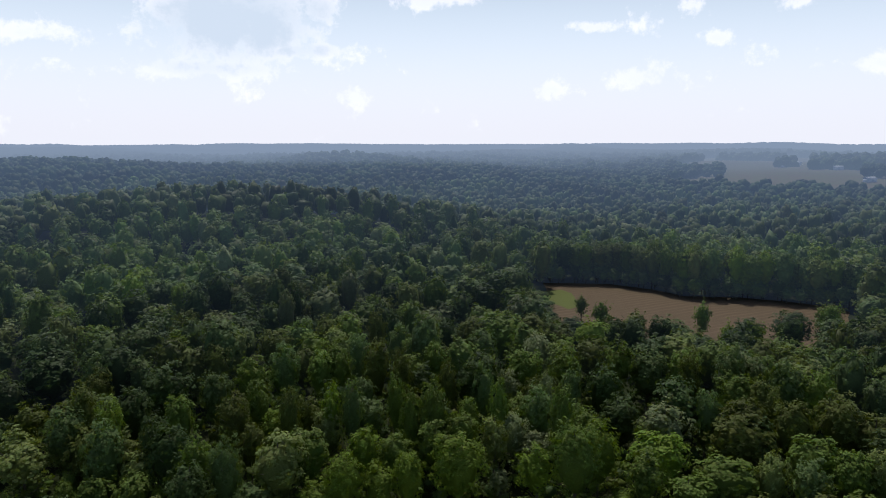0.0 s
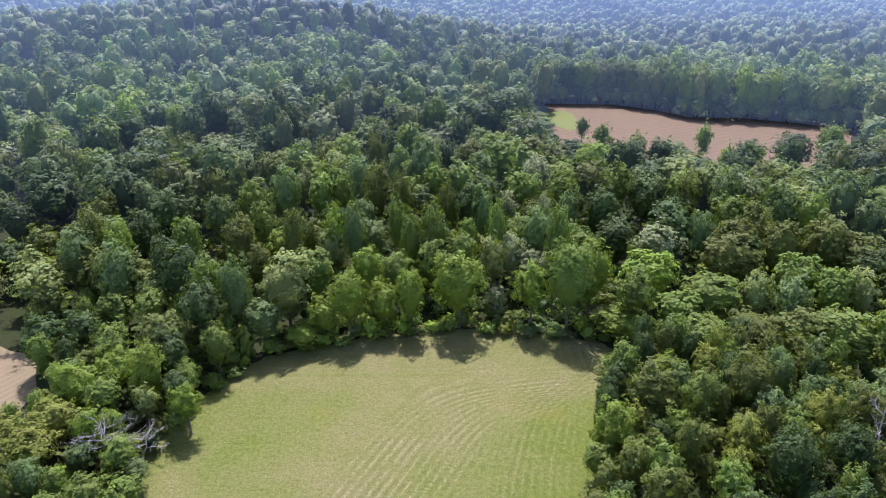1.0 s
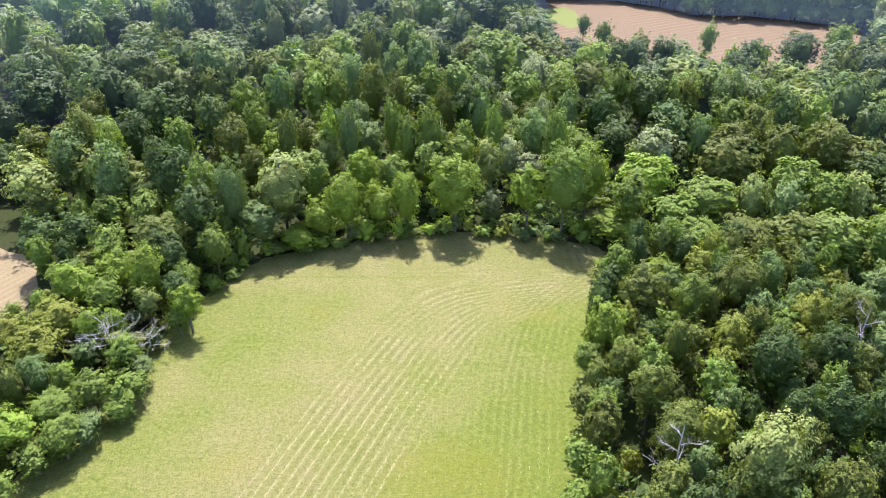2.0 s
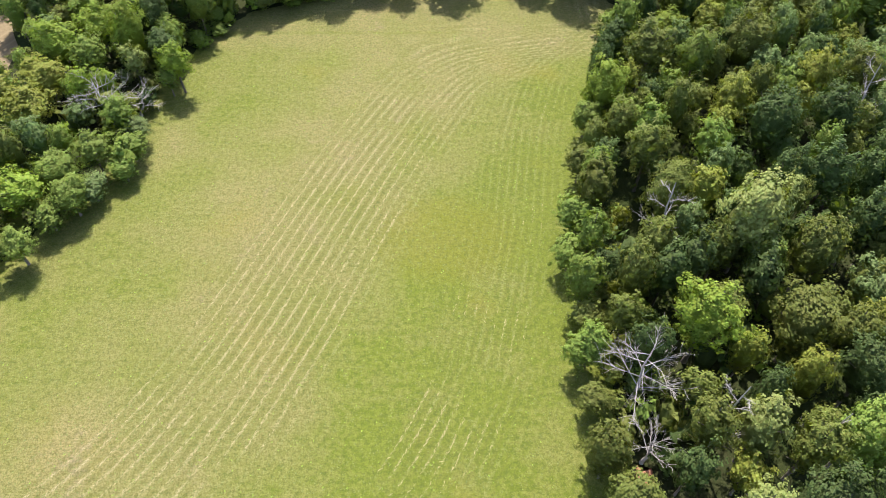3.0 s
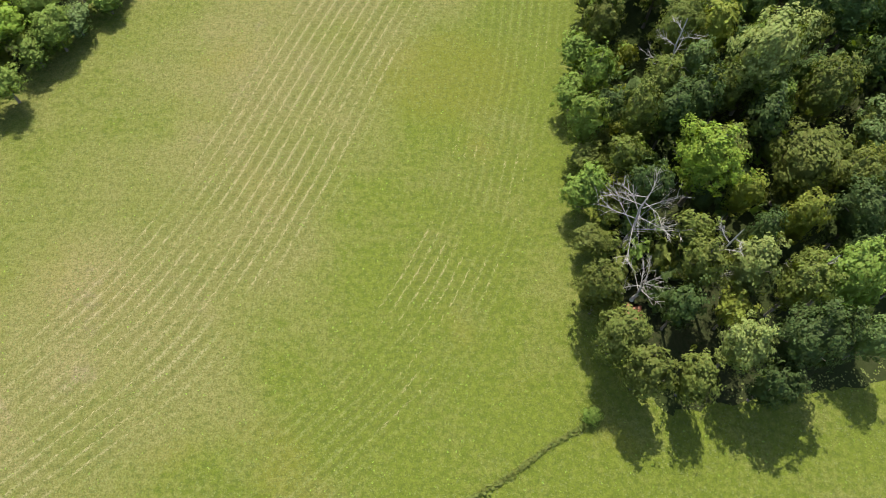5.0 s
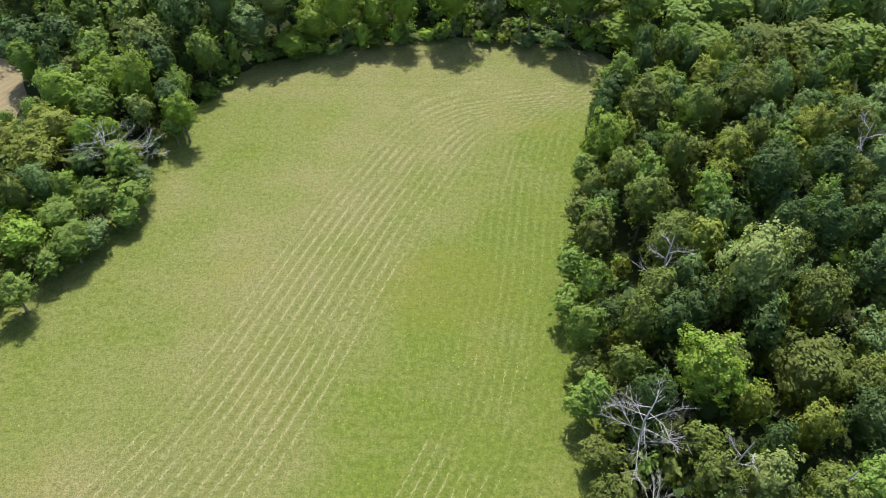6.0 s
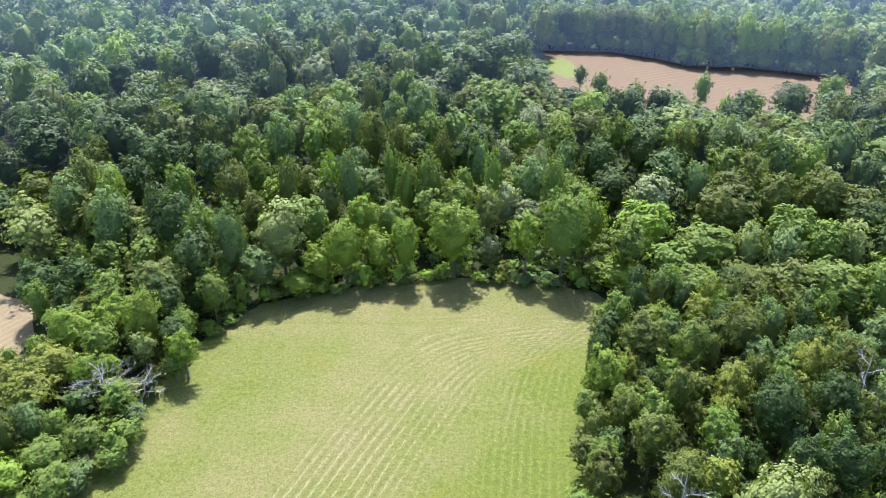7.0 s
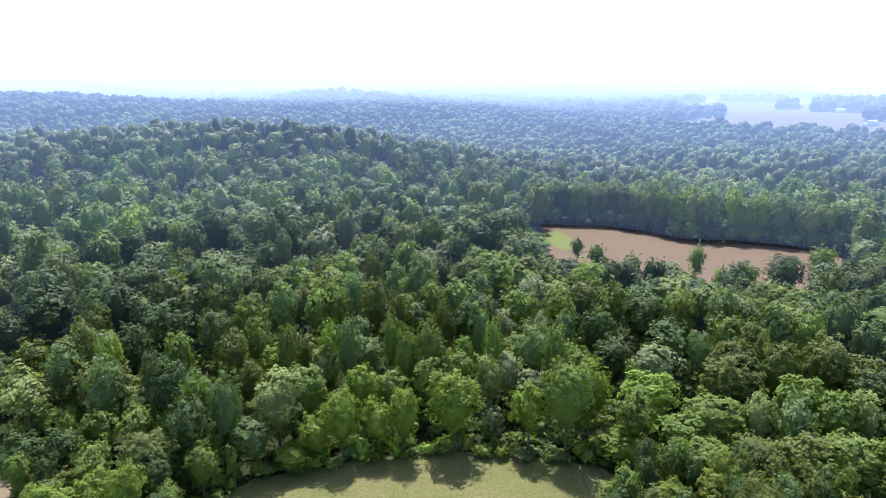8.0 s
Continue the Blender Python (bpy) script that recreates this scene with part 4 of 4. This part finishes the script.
for x, y, high, wide, colour in ((18.8, 33.0, 4.0, 2.2, 5), (22.4, 36.2, 5.0, 2.6, 0), (20.0, 30.4, 4.0, 2.3, 5), (23.4, 27.0, 4.5, 2.2, 1), (21.6, 31.8, 5.5, 2.2, 0),
                              (18.6, 28.2, 3.6, 2.0, 5), (24.0, 31.4, 6.5, 2.6, 5), (-46.4, 79.0, 4.0, 2.6, 1), (-49.5, 83.5, 4.5, 2.6, 3), (-44.0, 84.2, 4.0, 2.4, 1)):
    plant(x, y, high, wide, colour, 3, "under a dead tree", fineness(x, y, wide), "undergrowth shrubs", rng)
# low trees that lean out over the grass
for x, y, high, wide, colour in ((21.8, 77.5, 7.0, 2.7, 0), (19.6, 68.0, 7.5, 2.6, 5), (17.6, 59.0, 7.0, 2.7, 0), (16.3, 52.6, 6.5, 2.6, 0), (17.2, 43.5, 6.0, 2.3, 5),
                                 (16.2, 38.6, 7.0, 2.5, 0), (16.6, 33.2, 5.5, 2.3, 5), (16.4, 27.0, 6.0, 2.5, 5), (-43.4, 76.5, 5.0, 2.4, 7), (-43.0, 72.6, 5.5, 2.6, 0),
                                 (-43.2, 68.6, 4.5, 2.4, 0), (-46.2, 64.8, 5.0, 2.6, 7), (-50.2, 59.6, 5.5, 2.7, 0)):
    plant(x, y, high, wide, colour, 0, "at the edge of the grass", 0, "trees of the wood strip" if x > 0 else "trees of the hedgerow", rng)
# slender trees that crowd between the larger ones, in the wood strip and in the hedgerow
for x0, x1, y0, y1, gap, tall, colours, where, group in ((17, 66, 20, 108, 4.3, (9.0, 13.5), (0, 1, 1, 5, 5, 5, 7, 2), "beside the meadow", "trees of the wood strip"),
                                                         (-80, -38, 48, 128, 4.9, (6.5, 11.0), (0, 0, 4, 5, 3, 7, 1), "in the hedgerow", "trees of the hedgerow")):
    nr, line = np.random.default_rng(17), []
    for x in np.arange(x0, x1, gap):
        for y in np.arange(y0, y1, gap):
            bx, by = float(x + nr.uniform(-1.6, 1.6)), float(y + nr.uniform(-1.6, 1.6))
            if any(open_ground(bx + dx, by + dy) for dx, dy in ((0.9, 0), (-0.9, 0), (0, 0.9), (0, -0.9))):
                continue
            if any((bx - a) ** 2 + (by - b) ** 2 < (0.5 * w + 1.0) ** 2 for a, b, w in planted):
                continue
            row = bx, by, rng.uniform(*tall), rng.uniform(1.9, 3.0), rng.choice(colours), rng.choice([0, 0, 2, 2, 1])
            if math.hypot(bx, by) < 66:
                plant(*row, where, 0, group, rng)
            else:
                line.append(row)
    thicket("thicket", "slender green trees crowding between larger ones", line, LEAVES + [BARK], rng)

for x, y, high, wide, colour, shape in ((53.0, 53.0, 13.0, 4.6, 5, 2), (58.5, 60.0, 14.0, 4.8, 0, 0), (49.5, 44.5, 12.0, 4.2, 7, 2)):
    plant(x, y, high, wide, colour, shape, "in the wood", 1, "trees of the wood", rng)

COLOUR_MIX = [0, 0, 0, 1, 1, 1, 1, 7, 7, 7, 7, 5, 5, 3, 4, 6]
xs, ys, nr = scatter(12, NEAR_WOODS, 10.6, 5)
line = []
for x, y in sorted(zip(xs, ys), key=lambda p: p[1]):
    # keep the crowns out of the open ground
    if taken(x, y, 0.95 if y < 100 else 0.8) or any(open_ground(x + dx, y + dy) for dx, dy in ((4.5, 0), (-4.5, 0), (0, 4.5), (0, -4.5))):
        continue
    shape = rng.choice([0, 0, 0, 1, 2, 2])
    high = sight_cap(x, y, rng.triangular(10, 22, 15) * (0.72 if y < 100 else 1.0))
    wide = rng.uniform(3.8, 6.0) * (0.74 if shape == 1 else 1.0)
    line.append((float(x), float(y), high, wide, rng.choice([0, 0, 1, 1, 1, 5, 5, 7, 4] if x > 20 and y < 125 else COLOUR_MIX), shape))
thicket("wood", "lower green trees filling the wood between taller ones", line, LEAVES + [BARK], rng)


def woodland(name, label, r0, r1, gap, clumps, each, leaf, puff, seed, mats, core=0.8, high=(9, 28)):
    """A stretch of far wood: every tree its own crown of leaf sprays, joined."""
    xs, ys, nr = scatter(r0, r1, gap, seed)
    protos = [crown_arrays(["round", "round", "round", "tall"][i % 4], 500 + seed * 10 + i, clumps, each, leaf, core=core, puff=puff, fine_core=True) for i in range(12)]
    vs, fs, mi, n = [], [], [], 0
    zs = land(xs, ys)
    for x, y, z in zip(xs, ys, zs):
        if r0 < 300 and taken(x, y, 0.7):
            continue
        v, f = protos[int(nr.integers(len(protos)))]
        a, w, h = nr.uniform(0, 6.28), nr.triangular(0.6, 0.85, 1.35) * gap / 9.4, sight_cap(x, y, nr.triangular(high[0], sum(high) / 2, high[1])) / 20
        c, s = math.cos(a) * w, math.sin(a) * w
        vs.append(np.stack([v[:, 0] * c - v[:, 1] * s + x, v[:, 0] * s + v[:, 1] * c + y, v[:, 2] * h + z], -1))
        fs.append(f + n)
        n += len(v)
        mi.append(np.full(len(f), COLOUR_MIX[int(nr.integers(len(COLOUR_MIX)))]))
    ob = mesh_object(name, np.concatenate(vs), np.concatenate(fs), mats, smooth=r0 > 300, index=np.concatenate(mi))
    return tagged(ob, label, "forest", kind="stuff")


def farm_open(x, y):
    """Pasture on the far slope with clumps of trees in it, and two small clearings."""
    r, a = np.hypot(x, y), np.degrees(np.arctan2(x, y))
    farm = (r > 1010 + 25 * np.sin(a * 2.1)) & (r < 1900) & (a > 19.2 + 1.2 * np.sin(r / 60.0))
    for r0, r1, a0, a1 in ((1180, 1310, 20.4, 22.0), (1400, 1480, 25.5, 26.7), (1330, 1620, 28.0, 45.0), (1650, 1720, 21.5, 26.0), (1180, 1270, 31.2, 45.0)):
        farm &= ~((r > r0) & (r < r1) & (a > a0) & (a < a1))
    small = (np.hypot(x + 172, (y - 1345) / 1.3) < 42) | (np.hypot(x - 365, (y - 1440) / 1.6) < 36)
    return farm | small


def leaves_hazed(blend):
    """Leaf colours drawn together with the distance: a haze tint put into the base colour."""
    return [leaf_material(f"hazed_leaves_{k}", tuple((1 - blend) * a + blend * b for a, b in zip(c, (0.090, 0.126, 0.066))), True, 0.3) for k, c in LEAF_COLOURS]


# mid-distance and far woods, haze painted into their leaf materials as glow
woodland("backdrop_woodland", "dense mixed green forest of separate rounded crowns", NEAR_WOODS, 280, 10.9, 120, 9, 0.44, 0.9, 21, leaves_hazed(0.15))
woodland("backdrop_forest", "dense green forest canopy further off", 280, 450, 10.9, 56, 6, 0.66, 1.0, 22, leaves_hazed(0.3), core=0.85)
woodland("backdrop_hillside", "hazy green wooded hillside", 450, 620, 11.0, 26, 2, 0.9, 1.2, 23, leaves_hazed(0.4), core=0.96)
woodland("backdrop_hillside", "hazy green wooded hillside further away", 620, 900, 10.8, 8, 1, 1.0, 1.2, 24, leaves_hazed(0.5), core=1.0)


def far_woods(name, label, r0, r1, gap, seed):
    """Far canopy: one rough dome to each crown."""
    xs, ys, nr = scatter(r0, r1, gap, seed)
    ok = ~farm_open(xs, ys)
    xs, ys = xs[ok], ys[ok]
    k = len(xs)
    v = turned(nr, k) * nr.uniform(0.88, 1.12, (k, len(ICO_V), 1)) * (gap * 0.76 * nr.triangular(0.45, 0.75, 1.35, (k, 1, 1))) * [0.9, 0.9, 1]
    v = v + np.stack([xs, ys, land(xs, ys) + nr.uniform(2, 15, k)], -1)[:, None]
    f = ICO_F[None] + (np.arange(k) * len(ICO_V))[:, None, None]
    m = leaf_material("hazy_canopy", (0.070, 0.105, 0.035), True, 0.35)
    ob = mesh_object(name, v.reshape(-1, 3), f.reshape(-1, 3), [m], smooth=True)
    return tagged(ob, label, "forest", kind="stuff")


def understorey(name, label, r0, r1, gap, seed):
    """Low scrub and saplings that fill the wood between the trunks."""
    xs, ys, nr = scatter(r0, r1, gap, seed)
    protos = [crown_arrays("bush", 700 + i, 12, 4, 0.6, high=6.0, wide=3.6, core=0.60, fine_core=False) for i in range(6)]
    vs, fs, mi, n = [], [], [], 0
    for x, y in zip(xs, ys):
        if any(open_ground(x + dx, y + dy) for dx, dy in ((7, 0), (-7, 0), (0, 7), (0, -7))):
            continue
        v, f = protos[int(nr.integers(6))]
        a, w, h = nr.uniform(0, 6.28), nr.uniform(0.7, 1.2), nr.uniform(0.5, 1.3)
        c, s = math.cos(a) * w, math.sin(a) * w
        vs.append(np.stack([v[:, 0] * c - v[:, 1] * s + x, v[:, 0] * s + v[:, 1] * c + y, v[:, 2] * h + float(land(x, y))], -1))
        fs.append(f + n)
        n += len(v)
        mi.append(np.full(len(f), int(nr.choice([0, 1, 1, 5]))))
    ob = mesh_object(name, np.concatenate(vs), np.concatenate(fs), LEAVES, index=np.concatenate(mi))
    return tagged(ob, label, "undergrowth", kind="stuff")


understorey("undergrowth", "dense low green scrub and saplings under the trees", 22, 200, 6.3, 61)
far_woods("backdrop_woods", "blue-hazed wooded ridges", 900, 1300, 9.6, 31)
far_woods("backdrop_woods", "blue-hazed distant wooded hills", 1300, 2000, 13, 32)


def far_ridge(label, r0, r1, seed, canopy=13.0):
    """Wooded hills that run on to the skyline."""
    radii = np.linspace(r0, r1, 34)
    turns = np.radians(np.linspace(-44, 44, 640))
    r, a = np.meshgrid(radii, turns, indexing="ij")
    nr = np.random.default_rng(seed)
    x, y = r * np.sin(a), r * np.cos(a)
    z = land(x, y) + canopy + nr.uniform(-2.5, 3.5, r.shape)
    for i in range(3):
        s = r0 * (0.16, 0.07, 0.03)[i]
        z += ((17, 8, 3) if r0 < 2500 else (6, 3, 2))[i] * (r0 / 2500) * np.sin(x / s + seed + i) * np.sin(y / s * 0.8 + 2 * seed + 0.6 * np.sin(x / s * 0.6))
    z[0] = land(x[0], y[0]) - 2
    # the ridges' pale blue is mostly the painted haze glow
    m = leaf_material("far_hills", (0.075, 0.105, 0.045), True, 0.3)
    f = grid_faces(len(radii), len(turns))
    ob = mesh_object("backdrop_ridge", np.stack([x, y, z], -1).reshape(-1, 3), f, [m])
    return tagged(ob, label, "hills", kind="structure")


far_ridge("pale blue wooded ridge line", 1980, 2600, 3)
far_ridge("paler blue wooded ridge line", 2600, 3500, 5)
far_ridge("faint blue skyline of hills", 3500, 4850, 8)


def far_pasture():
    """Pasture with a pale track on the far slope."""
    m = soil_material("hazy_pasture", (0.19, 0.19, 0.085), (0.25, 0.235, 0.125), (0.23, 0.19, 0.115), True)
    radii, turns = np.linspace(985, 1900, 60), np.radians(np.linspace(17.5, 44, 60))
    r, a = np.meshgrid(radii, turns, indexing="ij")
    x, y = r * np.sin(a), r * np.cos(a)
    v = np.stack([x, y, land(x, y) + 2.0], -1).reshape(-1, 3)
    tagged(mesh_object("backdrop_pasture", v, grid_faces(60, 60), [m], smooth=True), "hazy pale pasture on the far slope", "field", kind="structure")


far_pasture()
for cx, cy, wide, deep in ((-172, 1345, 44, 54), (365, 1440, 38, 58)):
    rim = [(cx + wide * math.cos(a) * (1 + 0.15 * math.sin(3 * a)), cy + deep * math.sin(a)) for a in np.linspace(0, 6.0, 20)]
    flat_sheet("backdrop_clearing", rim, bpy.data.materials["hazy_pasture"], 2.0, 15.0, "pale grassy clearing in the far woods", "field")
# barn walls and roofs carry the painted haze glow as well
WHITE_PAINT = soil_material("white_paint", (0.78, 0.78, 0.76), (0.82, 0.82, 0.80), (0.74, 0.74, 0.72), True)
TIN = soil_material("tin_roof", (0.62, 0.64, 0.66), (0.70, 0.72, 0.74), (0.56, 0.57, 0.58), True)


def box(x0, x1, y0, y1, z0, z1):
    v = np.array([(x, y, z) for z in (z0, z1) for y in (y0, y1) for x in (x0, x1)], float)
    return v, np.array([(0, 2, 3, 1), (4, 5, 7, 6), (0, 1, 5, 4), (2, 6, 7, 3), (0, 4, 6, 2), (1, 3, 7, 5)])


def barn(x, y, long, deep, high, turn, label):
    thing = new("barn")
    thing.location, thing.rotation_euler = (x, y, float(land(x, y)) + 2.0), (0, 0, turn)
    mesh_object("wall", *box(-long / 2, long / 2, -deep / 2, deep / 2, -1, high), [WHITE_PAINT], thing)
    l, d, h, g = long / 2 + 0.5, deep / 2 + 0.5, high, high + deep * 0.32
    v = [(-l, -d, h - .2), (l, -d, h - .2), (l, 0, g), (-l, 0, g), (-l, d, h - .2), (l, d, h - .2), (-l, -d, h), (l, -d, h), (l, 0, g + .2), (-l, 0, g + .2), (-l, d, h), (l, d, h)]
    f = [(6, 7, 8, 9), (9, 8, 11, 10), (1, 0, 3, 2), (2, 3, 4, 5), (0, 1, 7, 6), (4, 10, 11, 5), (0, 6, 9, 3), (3, 9, 10, 4), (1, 2, 8, 7), (2, 5, 11, 8)]
    mesh_object("roof", np.array(v), np.array(f), [TIN], thing)
    mesh_object("door", *box(-2.2, 2.2, -deep / 2 - 0.15, -deep / 2, 0, high * 0.8), [TIN], thing)
    tagged(thing, label, "barn", "farm buildings")


for az, r, long, deep, high, turn in ((26.3, 1420, 30, 12, 5, 0.2), (26.9, 1450, 16, 10, 4, -0.4), (14.2, 1500, 22, 10, 5, 0.1), (20.3, 1250, 14, 9, 4, 0.5),
                                      (29.6, 1330, 14, 9, 4, -0.2), (31.6, 1130, 16, 9, 4, 0.3)):
    barn(r * math.sin(radians(az)), r * math.cos(radians(az)), long, deep, high, turn, "white farm barn with pale metal roof on the pasture")


# ---------------------------------------------------------------- hay and tufts
def ground_tufts(name, label, count, seed, mat, tall, wide, near):
    """Blades in threes, leaning out of one root."""
    nr = np.random.default_rng(seed)
    x, y = nr.uniform(-70, 60, count * 3), 4 + 108 * nr.random(count * 3) ** near
    ok = np.flatnonzero(inside(MEADOW_EDGE, x, y))[:count]
    x, y = x[ok], y[ok]
    k, b = len(x), 4
    a = nr.uniform(0, 6.28, (k, b))
    s = nr.uniform(0.5, 1.3, (k, 1))
    root = np.stack([x, y, np.full(k, 0.03)], -1)[:, None]
    side = np.stack([-np.sin(a), np.cos(a), a * 0], -1) * (wide * s)[..., None]
    out = np.stack([np.cos(a), np.sin(a), a * 0], -1) * (wide * 1.6 * s)[..., None] + np.array([0, 0, 1]) * (tall * s)[..., None]
    v = np.stack([root - side, root + side, root + out], 2).reshape(-1, 3)
    return tagged(mesh_object(name, v, np.arange(len(v)).reshape(-1, 3), [mat]), label, "grass", kind="stuff")


ground_tufts("grass_tufts", "green grass tufts left by the mower", 40000, 3, TUFTS, 0.06, 0.08, 1.15)


ground_tufts("grass_clumps", "small dark green weed clumps dotted over the mown grass", 2600, 14, LEAVES[0], 0.09, 0.07, 1.2)


def hay_wisps():
    """Dry wisps lying along the mowing rows."""
    nr = np.random.default_rng(8)
    n = 420000
    x, y = nr.uniform(-70, 30, n), nr.uniform(2, 108, n)
    s1, s2 = swath(x, y)
    d = 0.05
    a1, a2 = swath(x + d, y)
    b1, b2 = swath(x, y + d)
    worn = np.sin(x * .21 + 1.7 * np.sin(y * .13)) * np.sin(y * .17 + 1.1 * np.sin(x * .19)) + 0.6 * np.sin(x * .07 + y * .05)
    on1 = (np.abs((s1 - 0.25 + 0.5) % 1 - 0.5) < 0.085) & (s1 > -2.5) & (s1 < 9.5) & (y < 100) & (worn + nr.uniform(-.9, .9, n) > -0.05 + 0.022 * np.maximum(0, y - 48))
    on2 = (np.abs((s2 - 0.25 + 0.5) % 1 - 0.5) < 0.085) & (s2 > -6) & (s2 < 2) & (worn + nr.uniform(-.9, .9, n) > 1.2)
    gx, gy = np.where(on1, a1 - s1, a2 - s2), np.where(on1, b1 - s1, b2 - s2)
    ok = np.flatnonzero((on1 | on2) & inside(MEADOW_EDGE, x, y))[:9000]
    x, y, gx, gy = x[ok], y[ok], gx[ok], gy[ok]
    k = len(x)
    t = np.arctan2(gx, -gy) + nr.normal(0, 0.38, k)
    half, wide = nr.uniform(0.10, 0.34, k), nr.uniform(0.018, 0.045, k)
    u = np.stack([np.cos(t), np.sin(t), t * 0], -1)
    w = np.stack([-np.sin(t), np.cos(t), t * 0], -1)
    c = np.stack([x, y, np.full(k, 0.07)], -1)
    lift = np.array([0, 0, 0.06])
    v = np.stack([c - u * half[:, None], c - w * wide[:, None] + lift, c + u * half[:, None], c + w * wide[:, None] + lift], 1).reshape(-1, 3)
    tagged(mesh_object("hay_wisps", v, np.arange(len(v)).reshape(-1, 4), [HAY]), "pale dry hay wisps along curved rows", "hay", kind="stuff")


hay_wisps()


def weed_strip():
    """A ragged line of weeds across the meadow's near end."""
    nr = np.random.default_rng(4)
    n = 900
    f = nr.random(n)
    x, y = 15.5 - 18.5 * f + nr.normal(0, .15, n), 14.2 - 10.4 * f + 0.3 * np.sin(f * 9) + nr.normal(0, .15, n)
    a, s = nr.uniform(0, 6.28, n), nr.uniform(.08, .24, n)
    c = np.stack([x, y, 0.05 + nr.random(n) * .35], -1)
    u = np.stack([np.cos(a), np.sin(a), nr.uniform(-.3, .5, n)], -1) * s[:, None]
    w = np.stack([-np.sin(a), np.cos(a), nr.uniform(-.3, .5, n)], -1) * s[:, None] * .6
    v = np.stack([c - u, c - w, c + u, c + w], 1).reshape(-1, 3)
    tagged(mesh_object("weed_strip", v, np.arange(len(v)).reshape(-1, 4), [LEAVES[5]]), "ragged line of green weeds across the grass", "weeds", kind="stuff")


weed_strip()
plant(-0.9, 4.4, 1.6, 1.5, 3, 3, "in the weed line", 2, "shrubs", rng)
plant(15.4, 14.8, 2.2, 1.3, 0, 3, "in the weed line", 2, "shrubs", rng)
